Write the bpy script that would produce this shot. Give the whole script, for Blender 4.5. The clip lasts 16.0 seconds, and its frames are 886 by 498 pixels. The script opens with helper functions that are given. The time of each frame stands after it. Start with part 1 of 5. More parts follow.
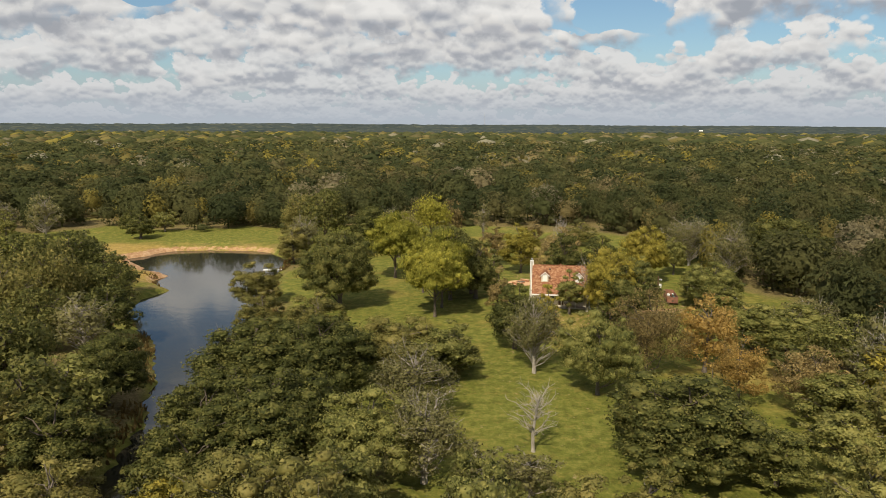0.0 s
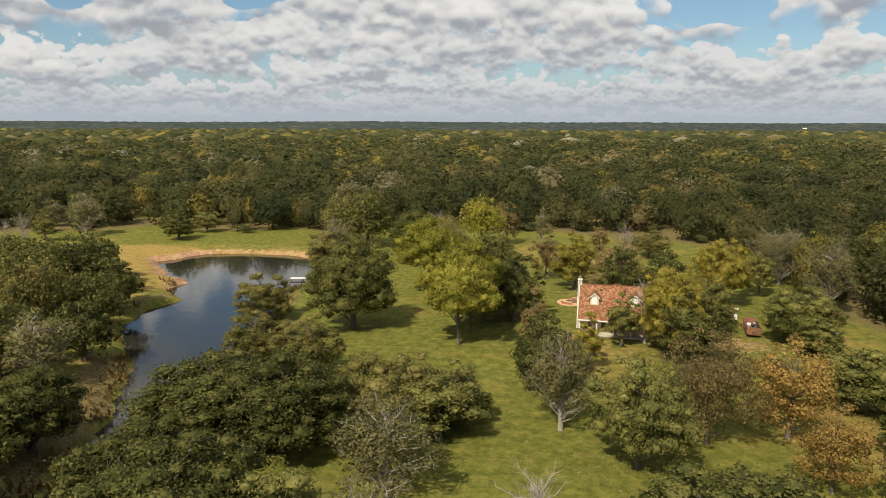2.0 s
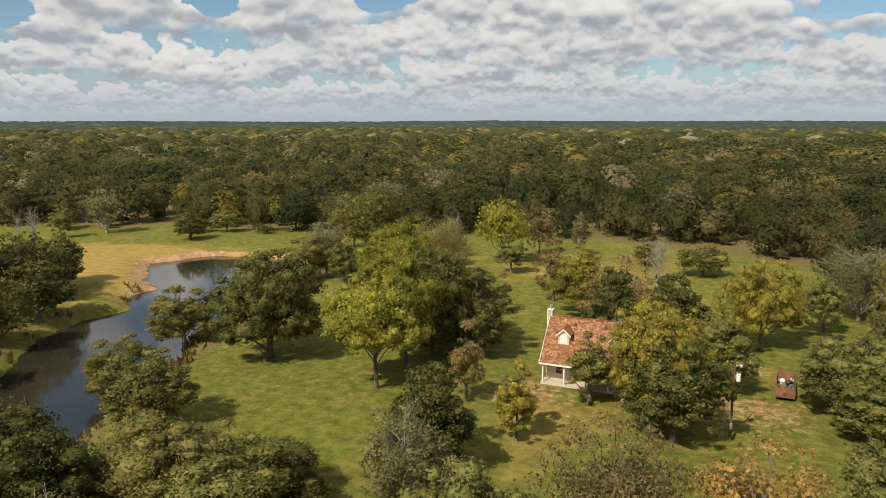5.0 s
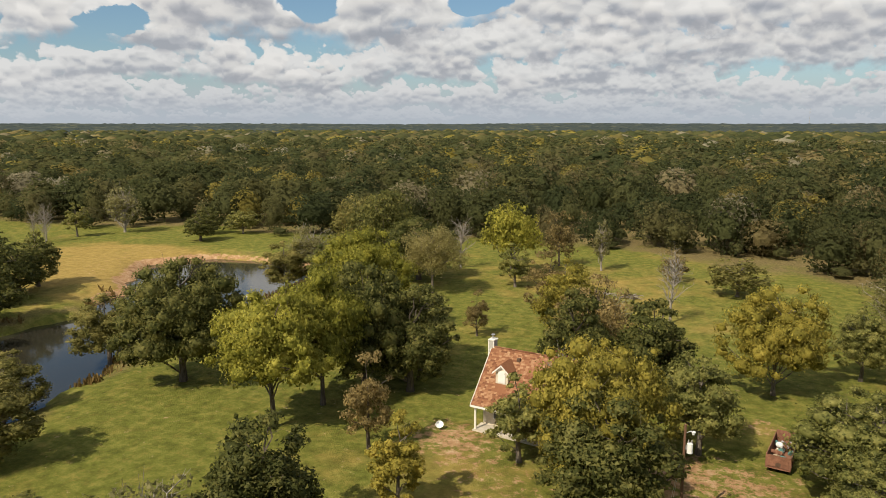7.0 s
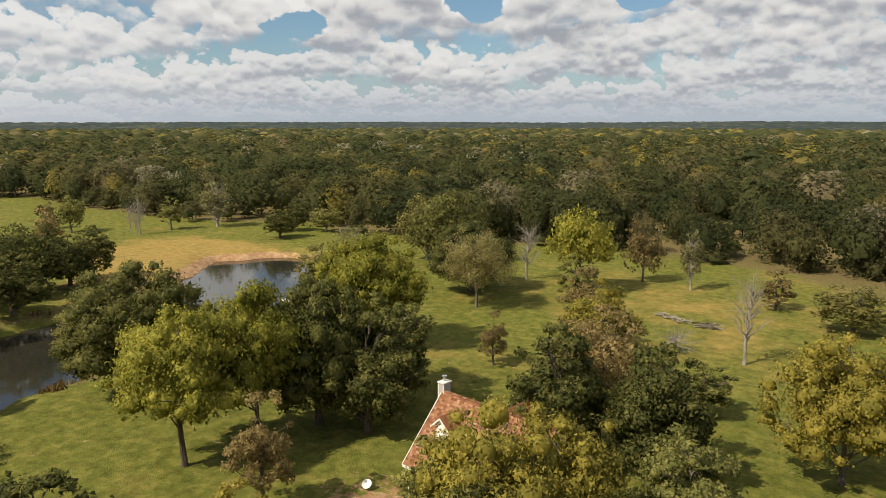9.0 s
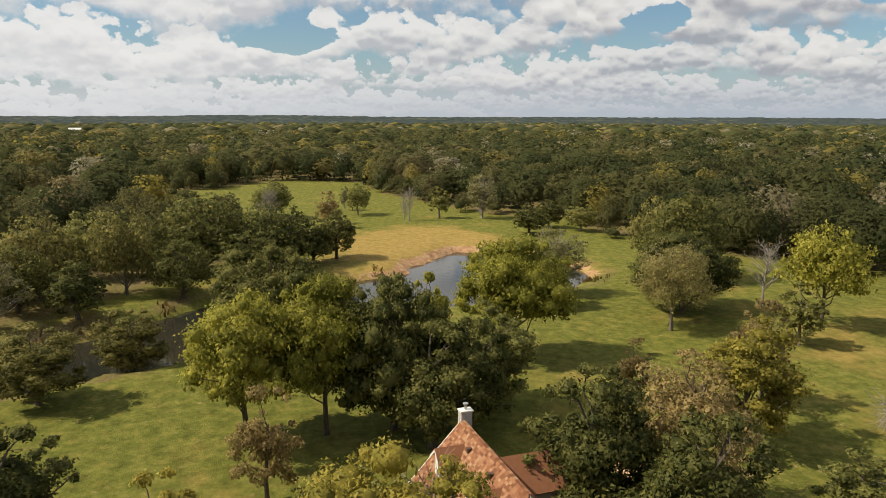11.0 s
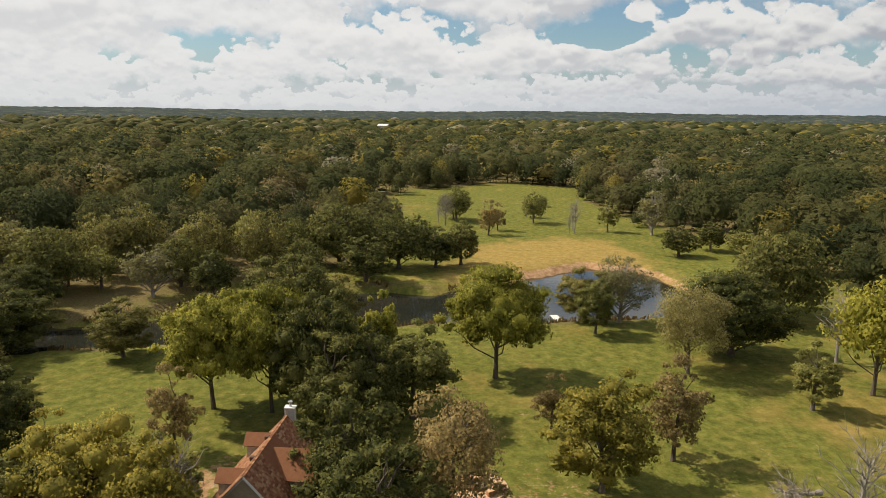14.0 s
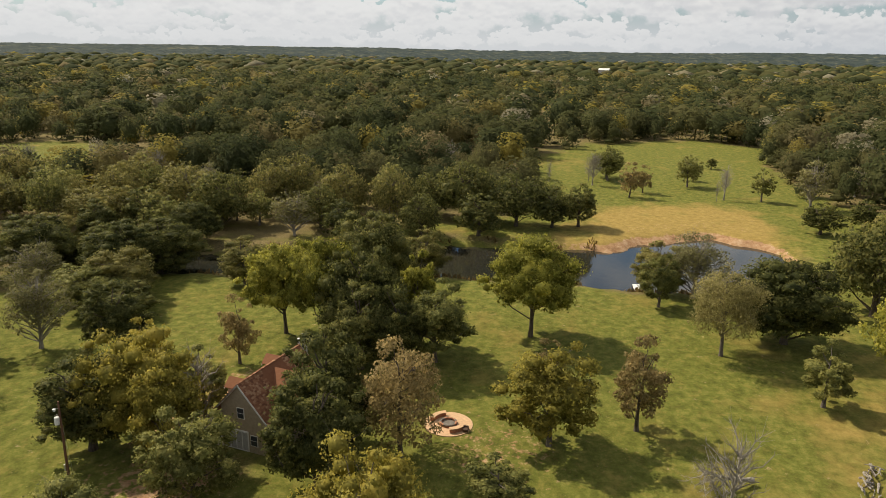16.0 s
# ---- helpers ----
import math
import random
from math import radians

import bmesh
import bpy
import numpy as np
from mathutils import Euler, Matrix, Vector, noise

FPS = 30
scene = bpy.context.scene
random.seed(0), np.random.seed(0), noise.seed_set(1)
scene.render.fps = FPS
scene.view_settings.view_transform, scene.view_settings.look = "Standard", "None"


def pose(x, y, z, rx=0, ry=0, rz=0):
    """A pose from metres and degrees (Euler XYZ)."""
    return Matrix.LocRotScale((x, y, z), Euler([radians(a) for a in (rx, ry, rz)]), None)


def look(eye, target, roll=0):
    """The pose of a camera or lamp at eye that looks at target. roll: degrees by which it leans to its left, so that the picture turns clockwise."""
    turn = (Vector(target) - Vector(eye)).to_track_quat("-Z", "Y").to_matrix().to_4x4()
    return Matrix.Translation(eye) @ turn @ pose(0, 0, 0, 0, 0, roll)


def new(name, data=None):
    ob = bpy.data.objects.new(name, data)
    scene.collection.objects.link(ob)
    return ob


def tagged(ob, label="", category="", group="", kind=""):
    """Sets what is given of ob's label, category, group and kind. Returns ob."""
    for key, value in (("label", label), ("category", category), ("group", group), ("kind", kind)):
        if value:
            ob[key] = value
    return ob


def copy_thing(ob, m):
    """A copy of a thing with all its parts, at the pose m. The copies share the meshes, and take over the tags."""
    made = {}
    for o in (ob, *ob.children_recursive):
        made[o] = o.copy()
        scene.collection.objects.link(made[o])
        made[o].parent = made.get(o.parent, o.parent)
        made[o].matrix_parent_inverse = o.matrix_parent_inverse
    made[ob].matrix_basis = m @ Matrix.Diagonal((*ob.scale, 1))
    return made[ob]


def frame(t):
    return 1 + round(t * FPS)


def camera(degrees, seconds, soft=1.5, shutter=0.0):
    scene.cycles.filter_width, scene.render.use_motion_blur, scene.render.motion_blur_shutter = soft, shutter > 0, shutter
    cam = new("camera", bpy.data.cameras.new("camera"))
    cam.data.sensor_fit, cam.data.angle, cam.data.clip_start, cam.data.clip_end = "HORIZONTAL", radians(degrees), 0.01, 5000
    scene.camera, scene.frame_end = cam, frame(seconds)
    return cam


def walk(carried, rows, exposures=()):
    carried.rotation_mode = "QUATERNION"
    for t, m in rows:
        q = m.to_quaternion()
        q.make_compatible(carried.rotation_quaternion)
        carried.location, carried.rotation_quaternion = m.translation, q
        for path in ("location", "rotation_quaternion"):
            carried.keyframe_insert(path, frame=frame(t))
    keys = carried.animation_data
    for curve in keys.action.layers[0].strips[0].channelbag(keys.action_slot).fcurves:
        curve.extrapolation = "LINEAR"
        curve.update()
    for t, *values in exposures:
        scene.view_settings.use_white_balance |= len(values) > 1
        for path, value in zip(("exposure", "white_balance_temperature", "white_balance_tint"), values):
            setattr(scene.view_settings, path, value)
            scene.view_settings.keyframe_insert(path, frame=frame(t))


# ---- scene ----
cam = camera(63.05, 16.0, soft=0.65)

PATH = [
    (0.0, pose(0.00, 0.00, 36.80, 80.22, 0, 0.00) @ pose(0, 0, 0, 0, 0, 0.23)),
    (0.5, pose(1.34, 5.83, 36.58, 80.18, 0, 1.92) @ pose(0, 0, 0, 0, 0, 0.25)),
    (1.0, pose(3.52, 11.60, 36.39, 80.12, 0, 3.77) @ pose(0, 0, 0, 0, 0, 0.22)),
    (1.5, pose(6.36, 17.13, 36.17, 80.15, 0, 5.39) @ pose(0, 0, 0, 0, 0, 0.13)),
    (2.0, pose(9.63, 22.28, 35.91, 80.04, 0, 6.92) @ pose(0, 0, 0, 0, 0, 0.14)),
    (2.5, pose(13.37, 27.18, 35.56, 79.99, 0, 8.40) @ pose(0, 0, 0, 0, 0, 0.20)),
    (3.0, pose(17.18, 32.25, 35.16, 80.05, 0, 9.79) @ pose(0, 0, 0, 0, 0, 0.20)),
    (3.5, pose(21.12, 37.34, 34.76, 80.13, 0, 11.47) @ pose(0, 0, 0, 0, 0, 0.11)),
    (4.0, pose(24.98, 42.78, 34.44, 80.10, 0, 13.36) @ pose(0, 0, 0, 0, 0, 0.14)),
    (4.2, pose(26.34, 44.97, 34.30, 80.08, 0, 13.99) @ pose(0, 0, 0, 0, 0, 0.13)),
    (6.3, pose(40.64, 68.35, 32.56, 80.12, 0, 21.51) @ pose(0, 0, 0, 0, 0, -0.18)),
    (6.5, pose(41.82, 70.49, 32.43, 80.18, 0, 22.18) @ pose(0, 0, 0, 0, 0, -0.13)),
    (7.0, pose(44.61, 75.87, 32.12, 80.21, 0, 23.84) @ pose(0, 0, 0, 0, 0, 0.01)),
    (7.5, pose(47.27, 81.54, 31.87, 80.21, 0, 25.42) @ pose(0, 0, 0, 0, 0, 0.03)),
    (8.0, pose(49.87, 87.48, 31.60, 80.17, 0, 27.51) @ pose(0, 0, 0, 0, 0, 0.02)),
    (8.5, pose(52.18, 93.61, 31.33, 80.15, 0, 30.73) @ pose(0, 0, 0, 0, 0, -0.04)),
    (8.7, pose(53.02, 96.04, 31.23, 80.11, 0, 33.11) @ pose(0, 0, 0, 0, 0, -0.04)),
    (9.0, pose(54.28, 99.75, 31.09, 80.10, 0, 36.40) @ pose(0, 0, 0, 0, 0, -0.01)),
    (9.5, pose(56.45, 105.89, 30.92, 80.08, 0, 41.60) @ pose(0, 0, 0, 0, 0, 0.03)),
    (10.0, pose(58.86, 111.76, 30.86, 79.93, 0, 47.31) @ pose(0, 0, 0, 0, 0, 0.11)),
    (10.2, pose(59.91, 114.04, 30.87, 79.89, 0, 51.19) @ pose(0, 0, 0, 0, 0, 0.14)),
    (12.3, pose(74.34, 138.13, 32.45, 79.31, 0, 75.28) @ pose(0, 0, 0, 0, 0, 0.38)),
    (12.5, pose(75.65, 140.53, 32.86, 79.27, 0, 77.04) @ pose(0, 0, 0, 0, 0, 0.42)),
    (13.0, pose(78.71, 146.71, 34.04, 79.27, 0, 81.03) @ pose(0, 0, 0, 0, 0, 0.45)),
    (13.5, pose(81.43, 152.83, 35.38, 79.17, 0, 84.52) @ pose(0, 0, 0, 0, 0, 0.50)),
    (14.0, pose(84.24, 159.30, 36.74, 79.18, 0, 86.99) @ pose(0, 0, 0, 0, 0, 0.63)),
    (14.5, pose(86.69, 165.60, 38.11, 78.08, 0, 90.65) @ pose(0, 0, 0, 0, 0, 0.63)),
    (15.0, pose(88.99, 172.34, 39.58, 76.50, 0, 95.21) @ pose(0, 0, 0, 0, 0, 0.67)),
    (15.5, pose(90.93, 178.68, 41.22, 75.27, 0, 100.16) @ pose(0, 0, 0, 0, 0, 0.75)),
    (16.0, pose(92.74, 185.50, 42.91, 74.44, 0, 104.94) @ pose(0, 0, 0, 0, 0, 0.84)),
]
walk(cam, PATH)

# ---------------------------------------------------------------- light
SUN_AZ = radians(200.5)      # clockwise from +y, where the sun stands
SUN_EL = radians(46.0)
world = bpy.data.worlds.new("world")
scene.world = world
world.use_nodes = True


class Nodes:
    """Small helper to write node trees."""

    def __init__(self, tree):
        self.t = tree
        tree.nodes.clear()

    def l(self, a, b):
        self.t.links.new(a, b)

    def val(self, sock, v):
        if isinstance(v, (int, float)):
            sock.default_value = v
        elif isinstance(v, tuple):
            sock.default_value = v
        else:
            self.l(v, sock)

    def math(self, op, a, b=0.0, c=None, clamp=False):
        node = self.t.nodes.new("ShaderNodeMath")
        node.operation, node.use_clamp = op, clamp
        self.val(node.inputs[0], a)
        self.val(node.inputs[1], b)
        if c is not None:
            self.val(node.inputs[2], c)
        return node.outputs[0]

    def noise(self, vec, scale, detail=3.0, rough=0.55, distort=0.0):
        node = self.t.nodes.new("ShaderNodeTexNoise")
        node.inputs["Scale"].default_value = scale
        node.inputs["Detail"].default_value = detail
        node.inputs["Roughness"].default_value = rough
        node.inputs["Distortion"].default_value = distort
        if vec is not None:
            self.l(vec, node.inputs["Vector"])
        return node.outputs["Fac"]

    def ramp(self, fac, stops):
        node = self.t.nodes.new("ShaderNodeValToRGB")
        e = node.color_ramp.elements
        while len(e) < len(stops):
            e.new(0.5)
        for el, (p, c) in zip(e, stops):
            el.position = p
            el.color = (*c, 1) if len(c) == 3 else c
        self.l(fac, node.inputs[0])
        return node.outputs[0]

    def smooth(self, fac, lo, hi):
        node = self.t.nodes.new("ShaderNodeMapRange")
        node.interpolation_type = "SMOOTHSTEP"
        self.val(node.inputs["Value"], fac)
        self.val(node.inputs["From Min"], lo)
        self.val(node.inputs["From Max"], hi)
        return node.outputs[0]

    def mix(self, fac, a, b, blend="MIX"):
        node = self.t.nodes.new("ShaderNodeMix")
        node.data_type, node.blend_type = "RGBA", blend
        self.val(node.inputs[0], fac)
        for sock, v in ((node.inputs[6], a), (node.inputs[7], b)):
            if isinstance(v, tuple):
                sock.default_value = (*v, 1) if len(v) == 3 else v
            else:
                self.l(v, sock)
        return node.outputs[2]


def build_world():
    w = Nodes(world.node_tree)
    tc = w.t.nodes.new("ShaderNodeTexCoord")
    sky = w.t.nodes.new("ShaderNodeTexSky")
    sky.sky_type, sky.sun_disc = "NISHITA", False
    sky.sun_elevation, sky.sun_rotation = SUN_EL, SUN_AZ
    sky.air_density, sky.dust_density, sky.ozone_density = 1.0, 0.6, 2.0
    sep = w.t.nodes.new("ShaderNodeSeparateXYZ")
    w.l(tc.outputs["Generated"], sep.inputs[0])
    x, y, z = sep.outputs

    flat = w.math("MAXIMUM", w.math("SQRT", w.math("ADD", w.math("MULTIPLY", x, x), w.math("MULTIPLY", y, y))), 0.001)
    ux, uy = w.math("DIVIDE", x, flat), w.math("DIVIDE", y, flat)

    def field(freq, lift, seed, detail, rough=0.55):
        comb = w.t.nodes.new("ShaderNodeCombineXYZ")
        w.l(w.math("MULTIPLY", ux, freq), comb.inputs[0])
        w.l(w.math("MULTIPLY", uy, freq), comb.inputs[1])
        w.l(w.math("MULTIPLY_ADD", z, lift, seed), comb.inputs[2])
        return w.noise(comb.outputs[0], 1.0, detail, rough)

    blue = w.mix(1.0, sky.outputs[0], (SKY * 0.84, SKY * 0.95, SKY * 0.98), "MULTIPLY")
    col = w.mix(w.math("MULTIPLY", w.smooth(z, 0.10, 0.0), 0.8), blue, (0.56, 0.63, 0.73))
    az = w.math("ADD", w.math("MULTIPLY", x, math.sin(SUN_AZ)), w.math("MULTIPLY", y, math.cos(SUN_AZ)))
    glow = w.math("MULTIPLY", w.smooth(az, -0.5, 0.55), 0.75)
    # blue gaps: heading, height, half width in degrees, half height
    gap = 0.0
    for head, high, wide, tall in ((-12.5, 0.138, 5.2, 0.036), (21.5, 0.160, 3.0, 0.022), (34.0, 0.158, 2.6, 0.028), (47.5, 0.122, 4.8, 0.030), (75.5, 0.098, 4.4, 0.022)):
        a, k = radians(head), 2 / radians(wide) ** 2
        near = w.math("ADD", w.math("MULTIPLY", ux, -math.sin(a)), w.math("MULTIPLY", uy, math.cos(a)))
        far2 = w.math("ADD", w.math("MULTIPLY", w.math("SUBTRACT", 1.0, near), k), w.math("POWER", w.math("ABSOLUTE", w.math("DIVIDE", w.math("SUBTRACT", z, high), tall)), 2.0))
        gap = w.math("ADD", gap, w.math("EXPONENT", w.math("MULTIPLY", far2, -1.5)))
    # banks of cumulus, the far low ones first, each with a grey base and a heaped, curling top
    # the banks at 0.62 and 0.82 are out of view, added for fill light
    for k, base in enumerate((0.006, 0.018, 0.034, 0.054, 0.080, 0.116, 0.165, 0.26, 0.42, 0.62, 0.82)):
        tall = 0.011 + 0.56 * base
        f = 1.0 / (1.0 * tall)
        heap = field(f * 0.26, 0.0, 11.3 * k, 2.0)
        drift = w.math("MULTIPLY", w.math("SUBTRACT", field(f * 0.22, 0.0, 5.9 * k + 2, 1.0), 0.5), 2.2)
        curl = field(f, 1.25 * f, 4.7 * k, 7.0, 0.58)

        def heaps(step):
            """Rounded billows at two sizes, read a little higher up by step."""
            comb = w.t.nodes.new("ShaderNodeCombineXYZ")
            warp = w.math("MULTIPLY", w.math("SUBTRACT", curl, 0.5), 1.1)
            w.l(w.math("MULTIPLY_ADD", ux, f * 1.5, warp), comb.inputs[0])
            w.l(w.math("MULTIPLY_ADD", uy, f * 1.5, warp), comb.inputs[1])
            w.l(w.math("MULTIPLY_ADD", z, 2.1 * f, 7.7 * k + step), comb.inputs[2])
            vor = w.t.nodes.new("ShaderNodeTexVoronoi")
            vor.feature = "F1"
            vor.inputs["Scale"].default_value = 1.0
            vor.inputs["Detail"].default_value = 1.0
            vor.inputs["Roughness"].default_value = 0.5
            w.l(comb.outputs[0], vor.inputs["Vector"])
            return w.math("SUBTRACT", 1.0, vor.outputs["Distance"])

        puff, above = heaps(0.0), heaps(0.22)
        up = w.math("ADD", w.math("DIVIDE", w.math("SUBTRACT", z, base), tall), drift)
        body = w.math("ADD", w.math("MULTIPLY", heap, 1.9), w.math("ADD", w.math("MULTIPLY", curl, 1.0), w.math("MULTIPLY", puff, 0.42)))
        dens = w.math("SUBTRACT", body, w.math("MULTIPLY_ADD", w.math("MAXIMUM", up, 0.0), 0.48, 1.05 if base < 0.16 or base > 0.5 else 1.27))
        dens = w.math("SUBTRACT", dens, w.math("MULTIPLY", gap, 1.0 if base > 0.03 else 0.0))
        foot = w.smooth(w.math("ADD", up, w.math("MULTIPLY", w.math("SUBTRACT", curl, 0.5), 1.6)), -0.22, 0.16)
        cover = w.math("MULTIPLY", w.smooth(dens, 0.0, 0.08), foot)
        relief = w.math("MULTIPLY", w.math("SUBTRACT", puff, above), 1.2)
        light = w.math("ADD", w.math("MULTIPLY", up, 0.80), w.math("ADD", relief, w.math("MULTIPLY_ADD", w.smooth(dens, 0.6, 0.0), 0.30, 0.06)))
        light = w.math("ADD", light, w.math("MULTIPLY", w.math("SUBTRACT", curl, 0.5), 0.5))
        lit = w.ramp(light, [(0.0, (0.47, 0.49, 0.535)), (0.16, (0.60, 0.61, 0.645)), (0.40, (0.88, 0.865, 0.84)), (0.8, (1.12, 1.09, 1.04))])
        dim = max(0.0, 0.62 - 6.0 * base)
        lit = w.mix(dim, lit, (0.60, 0.645, 0.71))
        lit = w.mix(w.math("MULTIPLY", glow, 0.85), lit, (1.14, 1.13, 1.11))
        col = w.mix(w.math("MULTIPLY", cover, 0.96), col, lit)
    haze = w.math("MULTIPLY", w.smooth(z, 0.055, 0.0), 0.75)
    col = w.mix(haze, col, w.mix(w.math("MULTIPLY", glow, 1.2, clamp=True), (0.60, 0.66, 0.74), (0.98, 0.985, 0.98)))
    low = w.smooth(z, -0.02, 0.0)
    col = w.mix(low, (0.16, 0.17, 0.13), col)
    bg = w.t.nodes.new("ShaderNodeBackground")
    w.l(col, bg.inputs[0])
    bg.inputs[1].default_value = 0.67
    out = w.t.nodes.new("ShaderNodeOutputWorld")
    w.l(bg.outputs[0], out.inputs[0])


SKY = 0.125
build_world()

sun_data = bpy.data.lights.new("sun", "SUN")
sun_data.energy, sun_data.angle, sun_data.color = 5.0, radians(0.6), (1.0, 0.88, 0.67)
sun = new("sun", sun_data)
to_sun = Vector((math.sin(SUN_AZ) * math.cos(SUN_EL), math.cos(SUN_AZ) * math.cos(SUN_EL), math.sin(SUN_EL)))
sun.matrix_world = look(to_sun * 200, (0, 0, 0))
scene.view_settings.exposure = 0.15


# ---------------------------------------------------------------- materials
def material(name):
    m = bpy.data.materials.new(name)
    m.use_nodes = True
    return m, Nodes(m.node_tree)


def finish(g, colour, rough=0.8, metal=0.0, bump=None, bump_d=0.05, spec=0.3, translucent=None, normal_mix=0.0):
    b = g.t.nodes.new("ShaderNodeBsdfPrincipled")
    g.val(b.inputs["Base Color"], (*colour, 1) if isinstance(colour, tuple) and len(colour) == 3 else colour)
    g.val(b.inputs["Roughness"], rough)
    b.inputs["Metallic"].default_value = metal
    b.inputs["Specular IOR Level"].default_value = spec
    if bump is not None:
        bn = g.t.nodes.new("ShaderNodeBump")
        bn.inputs["Distance"].default_value = bump_d
        g.l(bump, bn.inputs["Height"])
        g.l(bn.outputs[0], b.inputs["Normal"])
    o = g.t.nodes.new("ShaderNodeOutputMaterial")
    if translucent is not None:
        tr = g.t.nodes.new("ShaderNodeBsdfTranslucent")
        g.l(colour, tr.inputs[0])
        mx = g.t.nodes.new("ShaderNodeMixShader")
        mx.inputs[0].default_value = translucent
        g.l(b.outputs[0], mx.inputs[1])
        g.l(tr.outputs[0], mx.inputs[2])
        g.l(mx.outputs[0], o.inputs[0])
    else:
        g.l(b.outputs[0], o.inputs[0])


def coords(g, what="Object"):
    return g.t.nodes.new("ShaderNodeTexCoord").outputs[what]


def leaf_material(name, dark, mid, light):
    """Leaves: colour drifts from tree to tree, from clump to clump and from leaf to leaf."""
    m, g = material(name)
    rnd = g.t.nodes.new("ShaderNodeNewGeometry").outputs["Random Per Island"]
    tree = g.t.nodes.new("ShaderNodeObjectInfo").outputs["Random"]
    clump = g.noise(coords(g), 0.8, 3.0, 0.6)
    f = g.math("ADD", g.math("MULTIPLY", rnd, 0.45), g.math("ADD", g.math("MULTIPLY", tree, 0.22), g.math("MULTIPLY", g.math("SUBTRACT", clump, 0.36), 1.25)))
    col = g.ramp(f, [(0.05, dark), (0.46, mid), (0.90, light)])
    finish(g, col, 0.65, spec=0.16, translucent=0.5)
    return m


LEAF = {
    "oak": leaf_material("dark oak leaves", (0.028, 0.037, 0.010), (0.098, 0.106, 0.029), (0.265, 0.246, 0.074)),
    "green": leaf_material("green leaves", (0.056, 0.068, 0.020), (0.195, 0.198, 0.056), (0.420, 0.385, 0.125)),
    "olive": leaf_material("olive leaves", (0.068, 0.070, 0.020), (0.189, 0.177, 0.051), (0.366, 0.311, 0.104)),
    "yellow": leaf_material("yellow-green leaves", (0.075, 0.084, 0.013), (0.240, 0.236, 0.036), (0.50, 0.45, 0.084)),
    "gold": leaf_material("golden leaves", (0.098, 0.092, 0.018), (0.285, 0.248, 0.045), (0.53, 0.43, 0.09)),
    "orange": leaf_material("ochre-brown leaves", (0.111, 0.078, 0.023), (0.336, 0.230, 0.067), (0.582, 0.392, 0.129)),
    "brown": leaf_material("brown leaves", (0.075, 0.060, 0.024), (0.240, 0.185, 0.075), (0.468, 0.351, 0.150)),
    "tawny": leaf_material("tan-green leaves", (0.115, 0.105, 0.036), (0.275, 0.24, 0.085), (0.46, 0.40, 0.17)),
    "pale": leaf_material("pale leaves", (0.085, 0.082, 0.032), (0.190, 0.178, 0.070), (0.34, 0.31, 0.14)),
}


def bark_material(name, a, b):
    m, g = material(name)
    c = coords(g)
    mp = g.t.nodes.new("ShaderNodeMapping")
    mp.inputs["Scale"].default_value = (1, 1, 0.25)
    g.l(c, mp.inputs[0])
    f = g.noise(mp.outputs[0], 5.0, 4.0, 0.65)
    col = g.ramp(f, [(0.3, a), (0.7, b)])
    finish(g, col, 0.9, bump=f, bump_d=0.06, spec=0.1)
    return m


BARK = bark_material("grey-brown bark", (0.05, 0.04, 0.03), (0.17, 0.14, 0.11))
BARK_MID = bark_material("grey bark", (0.07, 0.058, 0.046), (0.21, 0.18, 0.15))
BARK_LIGHT = bark_material("light grey bark", (0.13, 0.11, 0.09), (0.31, 0.28, 0.24))
BARK_PALE = bark_material("bleached bark", (0.17, 0.15, 0.125), (0.38, 0.345, 0.30))


def forest_material():
    m, g = material("forest leaves")
    at = g.t.nodes.new("ShaderNodeAttribute")
    at.attribute_name = "tint"
    rnd = g.t.nodes.new("ShaderNodeNewGeometry").outputs["Random Per Island"]
    tint = at.outputs["Fac"]
    base = g.ramp(tint, [(0.0, (0.047, 0.060, 0.026)), (0.30, (0.080, 0.090, 0.035)), (0.58, (0.128, 0.124, 0.048)),
                         (0.72, (0.155, 0.134, 0.064)), (0.85, (0.270, 0.228, 0.050)), (0.93, (0.220, 0.180, 0.085)), (1.0, (0.30, 0.28, 0.20))])
    mott = g.noise(coords(g), 1.5, 6.0, 0.8)
    var = g.math("MAXIMUM", g.math("ADD", -0.10, g.math("ADD", g.math("MULTIPLY", rnd, 0.3), g.math("MULTIPLY", mott, 2.2))), 0.4)
    comb = g.t.nodes.new("ShaderNodeCombineColor")
    for k in range(3):
        g.l(var, comb.inputs[k])
    col = g.mix(1.0, base, comb.outputs[0], "MULTIPLY")
    finish(g, col, 0.8, spec=0.08, translucent=0.45, bump=mott, bump_d=0.8)
    return m


FOREST = forest_material()


# Distant haze and cloud shade are put into this dark blue-green colour.
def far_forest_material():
    m, g = material("distant canopy with painted haze")
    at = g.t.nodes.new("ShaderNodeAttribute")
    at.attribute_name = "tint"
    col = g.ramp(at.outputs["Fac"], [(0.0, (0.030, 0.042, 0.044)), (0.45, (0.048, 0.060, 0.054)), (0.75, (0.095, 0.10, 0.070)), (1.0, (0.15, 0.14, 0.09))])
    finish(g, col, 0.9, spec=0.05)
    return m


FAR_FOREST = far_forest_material()


